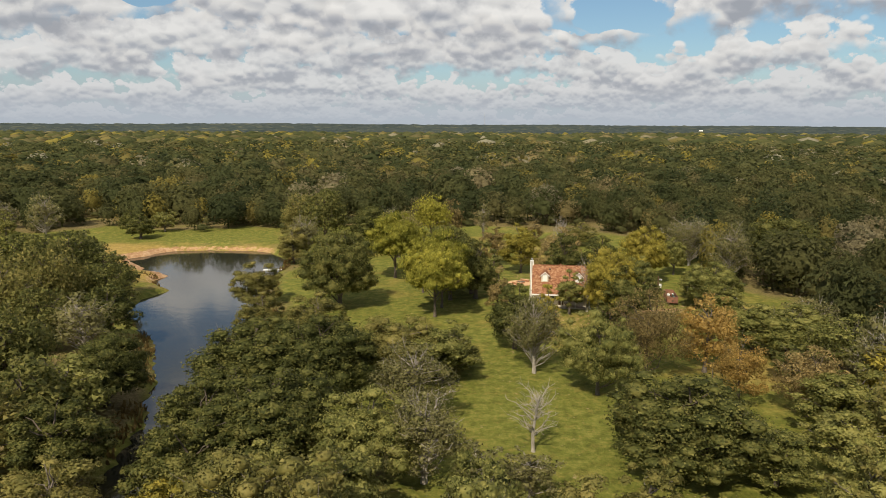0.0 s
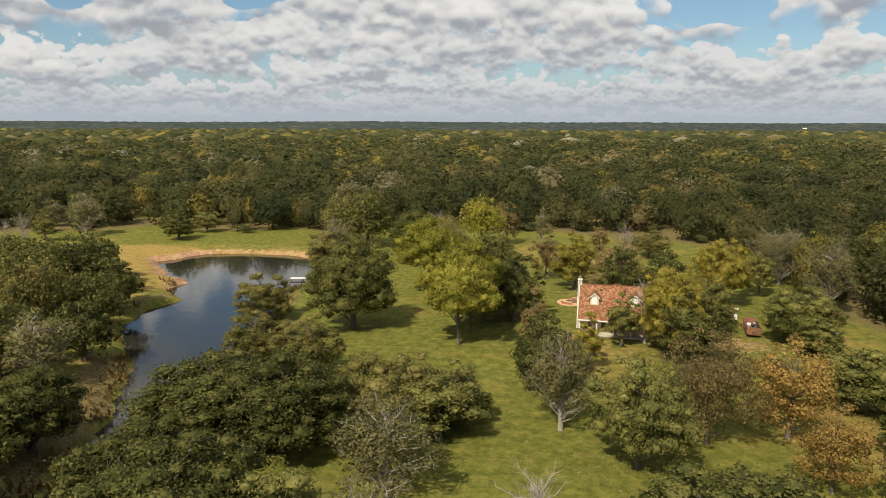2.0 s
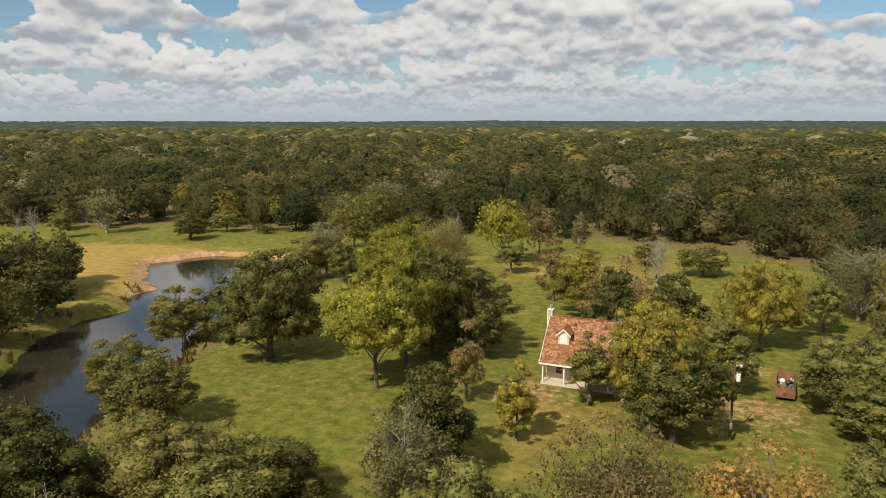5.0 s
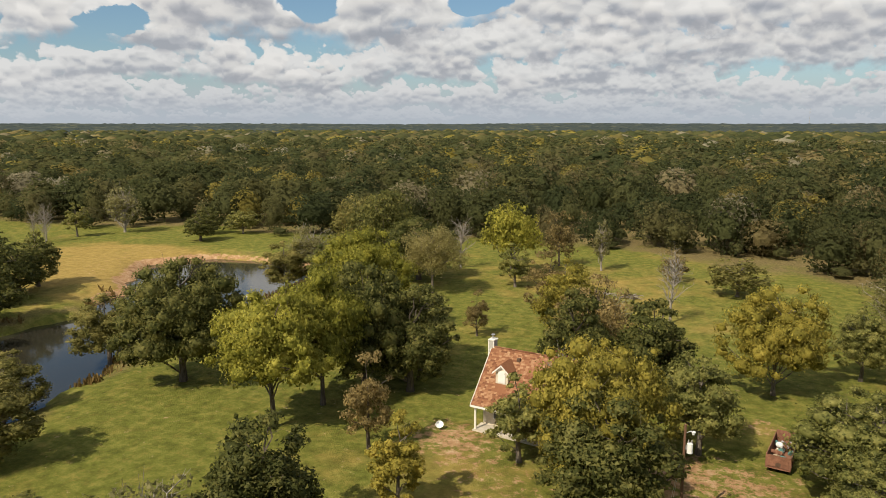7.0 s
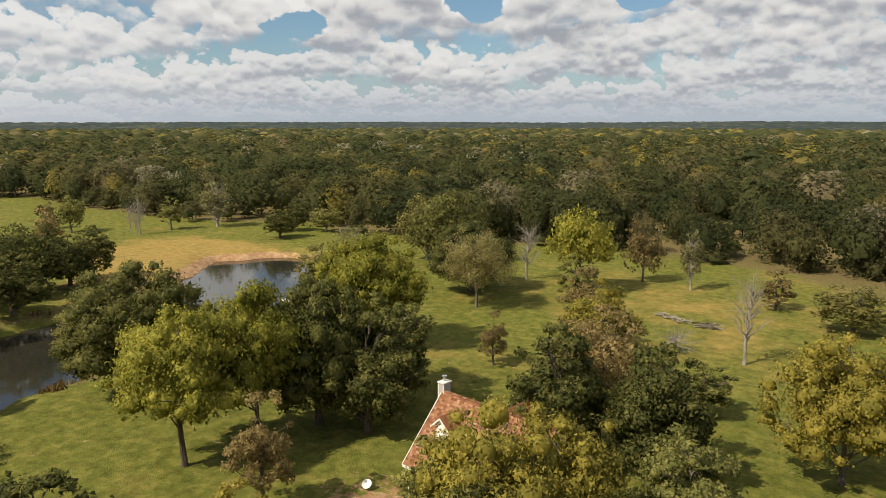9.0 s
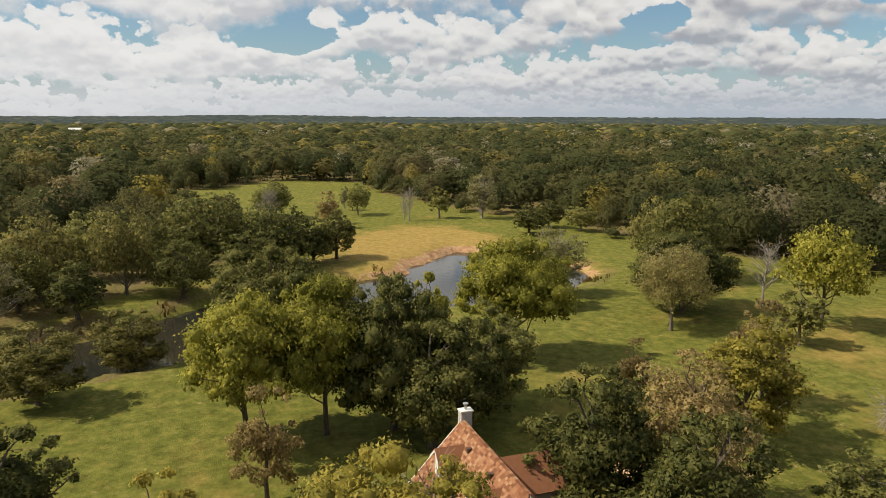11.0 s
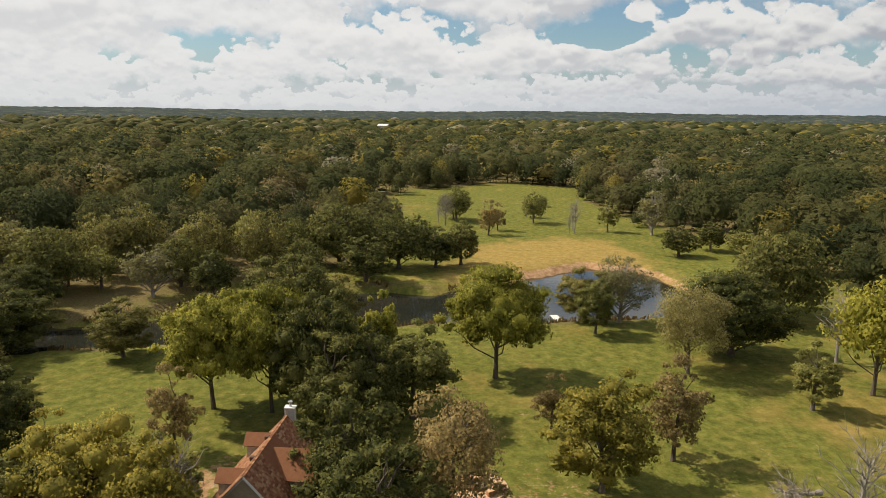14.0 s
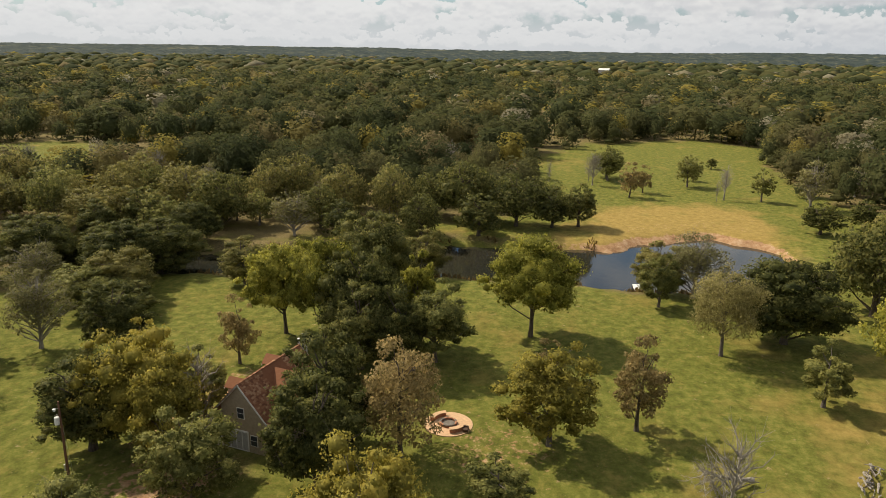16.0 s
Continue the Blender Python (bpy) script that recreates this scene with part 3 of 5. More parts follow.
def make_tree(kind, size, v, fine):
    cover, leaf, base, twigs, r0, ragged, bark, label = SPECIES[kind]
    r, h = SIZES[size]
    rng = np.random.default_rng(sum(map(ord, kind)) * 13 + v + 7 * size)
    blobs = crown_blobs(rng, h, r, base * h, (34, 56, 90)[size], ragged + 0.1)
    tree = thing("tree", pose(0, 0, -500), label, "tree", "trees")
    part("trunk", trunk_mesh(rng, h, base * h, r0 * h, blobs, twigs), bark, tree)
    if cover:
        v, f, soft = leaves(rng, blobs, int(cover * (2300, 4200, 7600)[size] * (3.0 if fine else 0.75)), leaf * (0.54 if fine else 1.0), 0.35, 3, 0.6)
        if cover > 0.9 and fine:
            v, f, soft = with_cores(rng, blobs, v, f, soft)
        leaf_object("crown", v, f, soft, LEAF[kind], tree)
    return tree


TREE_RNG = random.Random(5)


def ground_z(x, y):
    z, _ = land(np.array([x]), np.array([y]))
    return float(z[0])


TREES = []


def plant(kind, x, y, h, r, fine=True):
    """A tree of that kind, height and crown radius; fine ones have small leaves."""
    r *= 1.13
    TREES.append((x, y, r))
    fine = fine and y < 212 and x > -46
    size = 0 if r < 4.0 else 1 if r < 6.2 else 2
    v = TREE_RNG.randrange(2)
    key = kind, size, v, fine
    if key not in PROTO:
        t = PROTO[key] = make_tree(*key)
    else:
        t = copy_thing(PROTO[key], pose(0, 0, 0))
    r0, h0 = SIZES[size]
    t.matrix_basis = pose(x, y, ground_z(x, y) - 0.05, 0, 0, TREE_RNG.random() * 360) @ Matrix.Diagonal((r / r0, r / r0, h / h0, 1))
    return t


plant("yellow", -1.5, 135.5, 15.8, 6.1)
plant("yellow", -0.2, 142.9, 16.9, 5.6)
plant("oak", 1.6, 149.4, 17.0, 6.2)
plant("yellow", -11.6, 171.9, 16.9, 7.2)
plant("tawny", -12.4, 199.8, 14.4, 5.8)
plant("oak", -20.0, 209.5, 14.1, 8.1)
plant("yellow", -3.8, 221.6, 16.3, 6.0)
plant("green", 0.8, 210.7, 9.1, 3.2)
plant("brown", 13.4, 188.1, 12.4, 3.4)
plant("gold", 19.6, 178.6, 13.4, 5.4)
plant("green", -31.6, 191.3, 10.1, 3.6)
plant("pale", -38.4, 197.4, 12.6, 5.2)
plant("oak", -87.1, 172.7, 11.4, 4.6)
plant("brown", -130.5, 184.3, 11.1, 3.3)
plant("green", -162.2, 175.8, 11.2, 6.4)
plant("brown", 26.5, 163.4, 15.0, 4.9)
plant("yellow", -4.4, 155.9, 14.6, 2.9)
plant("olive", -64.3, 76.9, 15.0, 8.7)
plant("olive", -76.6, 100.0, 16.6, 7.1)
plant("olive", -72.7, 115.5, 15.5, 6.9)
plant("olive", -71.7, 128.7, 16.6, 5.9)
plant("oak", -84.9, 143.5, 16.0, 8.6)
plant("green", 21.5, 95.4, 12.6, 5.5)
plant("pale", 13.8, 104.1, 12.4, 4.3)
plant("brown", 30.1, 102.2, 13.9, 5.6)
plant("oak", 12.0, 116.0, 11.4, 4.6)
plant("gold", 18.5, 125.6, 9.1, 2.6)
plant("brown", 10.6, 134.6, 10.6, 2.6)
plant("olive", -38.6, 147.0, 10.6, 4.9)
plant("olive", -33.2, 127.0, 9.6, 4.4)
plant("oak", -20.9, 142.6, 17.0, 7.4)
plant("oak", 7.0, 151.1, 13.1, 5.1)
plant("bare", -16.6, 224.3, 12.6, 3.5)
plant("brown", 3.0, 236.1, 14.0, 3.9)
plant("pale", 13.2, 233.9, 12.3, 2.5)
plant("bare", 32.3, 196.1, 13.6, 3.1)
plant("brown", 29.3, 227.7, 7.0, 3.1)
plant("olive", 41.7, 219.7, 7.9, 5.2)
plant("gold", 47.5, 167.5, 15.1, 6.0)
plant("green", 57.7, 177.3, 10.3, 3.7)
plant("brown", 5.9, 176.4, 7.6, 2.2)
plant("green", 33.3, 175.5, 6.2, 3.2)
plant("pale", -3.9, 86.7, 10.2, 5.2)
plant("bare", 10.4, 77.4, 8.9, 3.2)
plant("pale", 65.6, 162.5, 15.8, 5.0)
plant("pale", -130.7, 234.7, 14.4, 5.4)
plant("bare", -135.1, 211.7, 11.5, 3.1)
plant("oak", -97.6, 230.5, 8.1, 4.8)
plant("green", -95.9, 246.5, 8.1, 4.5)
plant("green", -154.7, 202.3, 11.2, 4.3)
plant("oak", -37.4, 226.3, 17.8, 8.0)
plant("green", -157.6, 176.5, 12.5, 5.3)
plant("olive", -21.4, 117.0, 9.6, 4.9)
plant("bare", -147.1, 172.1, 11.8, 4.1)
plant("brown", -139.0, 188.2, 9.2, 2.9)
plant("oak", -0.4, 106.5, 6.3, 5.5)
plant("oak", -25.7, 95.5, 12.6, 8.7)
plant("oak", -17.0, 94.5, 12.1, 7.2)
plant("oak", -28.2, 79.9, 11.5, 5.2)
plant("oak", -18.2, 73.3, 12.1, 7.4)
plant("oak", -25.5, 66.9, 11.5, 5.2)
plant("olive", -6.4, 101.4, 10.2, 6.4)
plant("green", -0.2, 100.3, 9.4, 5.4)
plant("green", -7.7, 70.3, 10.9, 5.7)
plant("pale", -1.9, 70.1, 10.3, 4.9)
plant("gold", -25.2, 62.8, 8.0, 4.2)
plant("green", -8.9, 58.4, 10.3, 4.8)
plant("pale", 3.5, 62.8, 8.0, 2.9)
plant("green", -15.9, 57.2, 10.3, 4.7)
plant("pale", 8.6, 65.8, 5.8, 3.0)
plant("oak", 25.9, 72.6, 11.4, 8.3)
plant("orange", 39.6, 92.1, 9.6, 3.6)
plant("orange", 39.6, 104.6, 12.8, 5.2)
plant("oak", 26.4, 154.7, 14.2, 4.7)
plant("oak", 34.6, 157.3, 13.2, 4.8)
plant("green", 1.8, 160.3, 12.6, 5.3)
plant("oak", 6.2, 155.6, 12.6, 4.1)
plant("green", 55.0, 150.4, 8.0, 4.2)
plant("green", 54.6, 136.5, 6.9, 3.8)
plant("green", 54.4, 143.2, 10.3, 5.8)
plant("green", 51.1, 114.9, 9.2, 4.6)
plant("pale", 65.6, 189.2, 13.8, 7.2)
plant("oak", -82.5, 157.6, 14.3, 7.6)
plant("oak", -84.0, 166.4, 10.3, 4.8)
plant("oak", -71.0, 150.5, 10.4, 5.4)
plant("oak", -66.0, 137.5, 11.0, 5.6)
plant("oak", -57.5, 121.0, 9.6, 4.6)
plant("oak", -65.2, 112.4, 11.5, 5.8)
plant("pale", -56.4, 109.7, 11.0, 4.9)
plant("oak", -44.7, 91.4, 10.3, 5.5)
plant("oak", -46.5, 76.6, 11.5, 5.0)
plant("oak", -39.6, 69.5, 10.3, 4.8)
plant("green", 34.5, 69.6, 6.9, 4.6)
plant("green", 48.2, 82.4, 9.2, 5.3)
plant("brown", 46.6, 87.4, 10.3, 4.2)
plant("green", 43.2, 70.2, 9.2, 4.9)
plant("pale", 61.2, 116.0, 9.2, 5.1)
plant("green", 55.8, 112.6, 9.2, 7.2)
plant("oak", 82.9, 170.3, 12.6, 7.4)
plant("oak", 90.0, 188.6, 13.8, 9.6)
plant("green", -105.5, 161.1, 9.2, 6.4)
plant("olive", -40.2, 191.5, 10.5, 4.6)
plant("oak", -27.0, 86.0, 10.6, 6.6)
plant("olive", -36.0, 60.8, 9.0, 5.2)
plant("olive", -50.4, 59.4, 10.3, 8.1)
plant("oak", 34.6, 130.6, 11.8, 5.2)
plant("gold", 32.4, 135.2, 15.0, 5.8)
plant("gold", 34.4, 140.2, 14.0, 4.2)
plant("green", 25.0, 138.4, 9.3, 3.2)
plant("bare", 28.8, 140.2, 12.0, 3.0)
plant("green", 40.6, 147.2, 11.2, 4.3)
plant("bare", -154.6, 170.3, 6.6, 1.9)
plant("pale", -136.4, 146.8, 7.3, 3.0)
plant("bare", -147.9, 157.7, 8.0, 1.5)
plant("pale", -166.4, 201.8, 8.5, 1.6)
plant("brown", -167.2, 204.8, 6.1, 1.9)
plant("oak", -196.1, 213.0, 4.4, 2.1)
plant("bare", -132.7, 209.5, 6.5, 1.2)
plant("bare", -141.0, 212.5, 9.2, 1.9)
plant("green", -135.9, 222.4, 10.3, 3.2)
plant("pale", -153.8, 251.8, 9.8, 4.6)
plant("oak", -105.1, 242.2, 8.3, 4.0)
plant("olive", -45.7, 229.3, 16.3, 6.3)
plant("olive", -86.8, 46.0, 12.8, 6.6)
plant("olive", -47.4, 69.4, 11.5, 5.2)
plant("green", -88.0, 122.6, 13.8, 5.1)
plant("oak", -25.0, 72.6, 10.5, 4.8)
plant("oak", -86.6, 134.3, 12.5, 5.8)
plant("olive", -73.6, 94.4, 14.3, 5.6)


# ---------------------------------------------------------------- the woods behind
def lod_crown(seed, n, size, fine=1, trunk=True, core=0.72):
    """A far crown: one lobed mass of foliage, and loose sprays over it."""
    rng = np.random.default_rng(seed)
    lobes = rng.normal(size=(11, 3)) + np.array([0, 0, 0.35])
    lobes /= np.linalg.norm(lobes, axis=1, keepdims=True)
    reach = 0.20 + 0.22 * rng.random(len(lobes))

    def swell(d):
        """Radius and soft normal of the mass in the directions d."""
        dot = d @ lobes.T
        t = np.clip((dot - 0.62) / 0.38, 0, 1)
        k = t * t * (3 - 2 * t) * reach
        best = k.argmax(1)
        out = d + 0.9 * (d - lobes[best] * dot[np.arange(len(d)), best][:, None]) + np.array([0, 0, 0.3])
        return (0.74 + k.max(1))[:, None], out / np.linalg.norm(out, axis=1, keepdims=True)

    mid, ext = np.array([0, 0, 5.0]), np.array([4.2, 4.2, 5.0])
    bm = bmesh.new()
    bmesh.ops.create_icosphere(bm, subdivisions=fine, radius=1.0)
    bmesh.ops.delete(bm, geom=[q for q in bm.verts if q.co.z < -0.8], context="VERTS")
    bm.verts.index_update()
    d = np.array([q.co[:] for q in bm.verts])
    cf = np.array([[q.index for q in face.verts] for face in bm.faces])
    bm.free()
    d += rng.normal(size=d.shape) * 0.07
    d /= np.linalg.norm(d, axis=1, keepdims=True)
    r, nrm = swell(d)
    parts = [(mid + d * ext * r * core, cf, nrm)]
    if n:
        d = rng.normal(size=(n, 3)) + np.array([0, 0, 0.45])
        d /= np.linalg.norm(d, axis=1, keepdims=True)
        r, nrm = swell(d)
        p = mid + d * ext * r * (core + 0.02 + (1.14 - core) * rng.random((n, 1)) ** 0.7)
        tip = nrm + rng.normal(size=(n, 3)) * 0.55
        tip /= np.linalg.norm(tip, axis=1, keepdims=True)
        a = np.cross(tip, rng.normal(size=(n, 3)))
        a /= np.linalg.norm(a, axis=1, keepdims=True)
        b = np.cross(tip, a)
        sz = size * (0.5 + 0.9 * rng.random((n, 1)))
        v = np.stack([p + a * sz, p - a * sz * 0.6 + b * sz * 0.8, p - a * sz * 0.6 - b * sz * 0.8], 1).reshape(-1, 3)
        parts.append((v, np.arange(3 * n).reshape(-1, 3), np.repeat(0.6 * nrm + 0.4 * tip, 3, 0)))
    if trunk:
        tv, tf = trunk_lod()
        flat = tv * np.array([1, 1, 0])
        parts.append((tv, tf, flat / np.linalg.norm(flat, axis=1, keepdims=True)))
    off, fs = 0, []
    for pv, pf, _ in parts:
        fs.append(pf + off)
        off += len(pv)
    return np.concatenate([q[0] for q in parts]), np.concatenate(fs), np.concatenate([q[2] for q in parts])


def trunk_lod():
    a = np.arange(4) * math.pi / 2
    ring = np.stack([np.cos(a), np.sin(a)], -1)
    v = np.concatenate([np.c_[ring * 0.2, np.full(4, -0.5)], np.c_[ring * 0.1, np.full(4, 6.0)]])
    f = np.array([[i, (i + 1) % 4, 4 + (i + 1) % 4] for i in range(4)] + [[i, 4 + (i + 1) % 4, 4 + i] for i in range(4)])
    return v, f


def scatter(name, label, spots, variants, seed):
    """Joins one low crown a spot into one mesh; each tree has its own tint."""
    rng = np.random.default_rng(seed)
    V, F, N, T, off = [], [], [], [], 0
    for (x, y, h, r, tint) in spots:
        v, f, nv = variants[rng.integers(len(variants))]
        a = rng.random() * 6.283
        c, s = math.cos(a) * r / 4.2, math.sin(a) * r / 4.2
        q = np.empty_like(v)
        q[:, 0] = v[:, 0] * c - v[:, 1] * s + x
        q[:, 1] = v[:, 0] * s + v[:, 1] * c + y
        q[:, 2] = v[:, 2] * h / 10.0
        ca, sa = math.cos(a), math.sin(a)
        N.append(np.stack([nv[:, 0] * ca - nv[:, 1] * sa, nv[:, 0] * sa + nv[:, 1] * ca, nv[:, 2]], 1))
        V.append(q)
        F.append(f + off)
        T.append(np.full(len(v), tint, np.float32))
        off += len(v)
    V, F, T = np.concatenate(V), np.concatenate(F), np.concatenate(T)
    zz, _ = land(V[:, 0], V[:, 1])
    V[:, 2] += np.where(np.hypot(V[:, 0] - 20, V[:, 1] - 120) > 1500, zz, 0)
    me = bpy.data.meshes.new(name)
    me.vertices.add(len(V))
    me.vertices.foreach_set("co", V.astype(np.float32).ravel())
    me.loops.add(len(F) * 3)
    me.loops.foreach_set("vertex_index", F.astype(np.int32).ravel())
    me.polygons.add(len(F))
    me.polygons.foreach_set("loop_start", np.arange(0, len(F) * 3, 3, dtype=np.int32))
    me.update(calc_edges=True)
    me.shade_smooth()
    me.normals_split_custom_set_from_vertices(np.concatenate(N))
    at = me.attributes.new("tint", "FLOAT", "POINT")
    at.data.foreach_set("value", T)
    me.materials.append(FOREST)
    return tagged(new(name, me), label, "forest", kind="stuff")


def tint_of(rng, x, y):
    """Mostly dark greens and olives, with drifts of yellow, brown and bare grey."""
    d = float(wave(np.array([x]), np.array([y]), 38.0, 4.0)[0])
    u = rng.random()
    if u < 0.50 - 0.30 * d:
        return 0.08 + rng.random() * 0.36
    if u < 0.82:
        return 0.38 + rng.random() * 0.28
    return 0.66 + rng.random() * 0.34


def build_woods():
    rng = np.random.default_rng(11)
    tx = np.array(TREES)
    tiers = [], [], [], []
    near, snags, bushes = [], [], []
    for STEP, d0, d1 in ((8.2, 0, 190), (9.4, 190, 360), (12.5, 360, 950), (25.0, 950, 2300)):
        gx, gy = np.meshgrid(np.arange(-2000, 1500, STEP), np.arange(-1500, 2200, STEP))
        gx = gx + rng.uniform(-0.5, 0.5, gx.shape) * STEP
        gy = gy + rng.uniform(-0.5, 0.5, gy.shape) * STEP
        gx, gy = gx.ravel(), gy.ravel()
        dist = np.hypot(gx - 40, gy - 110)
        az = np.degrees(np.arctan2(-(gx - 55), gy - 60))
        seen = (az > -40) & (az < 142) | (dist < 90)
        c = np.minimum(signed(gx, gy, CLEARING), signed(gx, gy, MEADOW2))
        w = signed(gx, gy, SHORE)
        thin = np.where(wave(gx, gy, 26.0, 6.0) > 0.5, 0.4, 0.93)
        keep = seen & (dist >= d0) & (dist < d1) & (c > 1.0) & (w > 4.0) & (rng.random(gx.shape) < np.where((gx < -45) & (gy < 165), 0.66, 1.0) * thin)
        for x, y, d in zip(gx[keep], gy[keep], dist[keep]):
            if np.min(np.hypot(tx[:, 0] - x, tx[:, 1] - y) - tx[:, 2] * 0.75) < 1.5:
                continue
            u = rng.random()
            r = (3.0 + (3.9 if d < 230 else 4.8) * u * u) * (1.05 if d < 190 else 1.2 if d < 360 else 1.5 if d < 950 else 2.7)
            h = 5.6 + 5.4 * u + 4.6 * rng.random()
            h *= 1.0 if d < 190 else 1.08 if d < 950 else 1.2
            spot = (x, y, h, r, tint_of(rng, x, y))
            if d < 360 and rng.random() < 0.55:
                bushes.append((x + rng.uniform(2, 5), y - rng.uniform(2, 5), 2.6 + 2.4 * rng.random(), 2.4 + 1.4 * rng.random(), 0.2 + 0.45 * rng.random()))
            elif 150 < d < 330 and len(snags) < 16 and rng.random() < 0.05:
                snags.append((x, y, 11 + 3 * rng.random(), 3 + rng.random()))
            if d < 150 and len(near) < 165:
                near.append(spot)
            else:
                tiers[0 if d < 190 else 1 if d < 360 else 2 if d < 950 else 3].append(spot)
    for x, y, h, r in snags:
        plant("bare", x, y, h, r, False)
    for x, y, h, r, tint in near:
        kind = "oak" if tint < 0.22 else "green" if tint < 0.4 else "olive" if tint < 0.66 else "brown" if tint < 0.78 else "gold" if tint < 0.87 else "pale"
        if math.hypot(x, y - 20) < 80 and kind in ("brown", "pale", "gold"):
            kind = "olive"
        plant(kind, x, y, h, r, math.hypot(x, y - 20) < 52)
    scatter("near_woods", "dense mixed autumn woodland round the clearing", tiers[0], [lod_crown(100 + i, 800, 0.36, 1) for i in range(6)], 1)
    scatter("middle_woods", "dense mixed autumn woodland behind the meadow", tiers[1], [lod_crown(150 + i, 430, 0.46, 1) for i in range(8)], 3)
    scatter("far_woods", "dense mixed autumn woodland stretching away", tiers[2], [lod_crown(200 + i, 62, 0.85, 1, True, 0.8) for i in range(10)], 2)
    scatter("undergrowth", "olive brush and saplings under the woodland edge", bushes, [lod_crown(230 + i, 70, 0.6, 1, False) for i in range(6)], 6)
    scatter("farthest_woods", "mixed autumn woodland fading to the horizon", tiers[3], [lod_crown(260 + i, 0, 1.1, 1, False, 0.95) for i in range(8)], 5)
    # beyond: crowns merge into one rough canopy
    nr, na = 70, 700
    rad = 1900 * (4850 / 1900) ** np.linspace(0, 1, nr)
    ang = np.radians(np.linspace(-60, 165, na))
    A, R = np.meshgrid(ang, rad)
    A = A + rng.uniform(-0.4, 0.4, A.shape) * (ang[1] - ang[0])
    R = R * (1 + rng.uniform(-0.4, 0.4, A.shape) * 0.0116)
    X, Y = 20 - R * np.sin(A), 120 + R * np.cos(A)
    Zg, _ = land(X, Y)
    Z = Zg + 4.0 + 8 * rng.random(A.shape) + 3 * wave(X, Y, 60.0, 1.0)
    Z[0] = 0.0
    idx = np.arange(nr * na).reshape(nr, na)
    q = np.stack([idx[:-1, :-1], idx[:-1, 1:], idx[1:, 1:], idx[1:, :-1]], -1).reshape(-1, 4)
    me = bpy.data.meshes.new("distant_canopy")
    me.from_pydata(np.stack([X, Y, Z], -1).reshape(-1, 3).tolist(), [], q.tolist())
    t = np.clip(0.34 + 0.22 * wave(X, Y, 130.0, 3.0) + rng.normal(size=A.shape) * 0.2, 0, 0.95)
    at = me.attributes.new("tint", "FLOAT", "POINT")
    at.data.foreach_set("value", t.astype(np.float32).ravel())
    # blue haze comes from the material's colour
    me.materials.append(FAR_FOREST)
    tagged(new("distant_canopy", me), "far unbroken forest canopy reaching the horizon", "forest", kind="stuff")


build_woods()


# ---------------------------------------------------------------- the farmhouse
H_POSE = pose(18.7, 148.0, 0, 0, 0, -7.5)
L, DF, DR, RZ, EZ = 12.0, 4.85, 4.6, 8.1, 3.0      # length, depths, ridge and eave heights


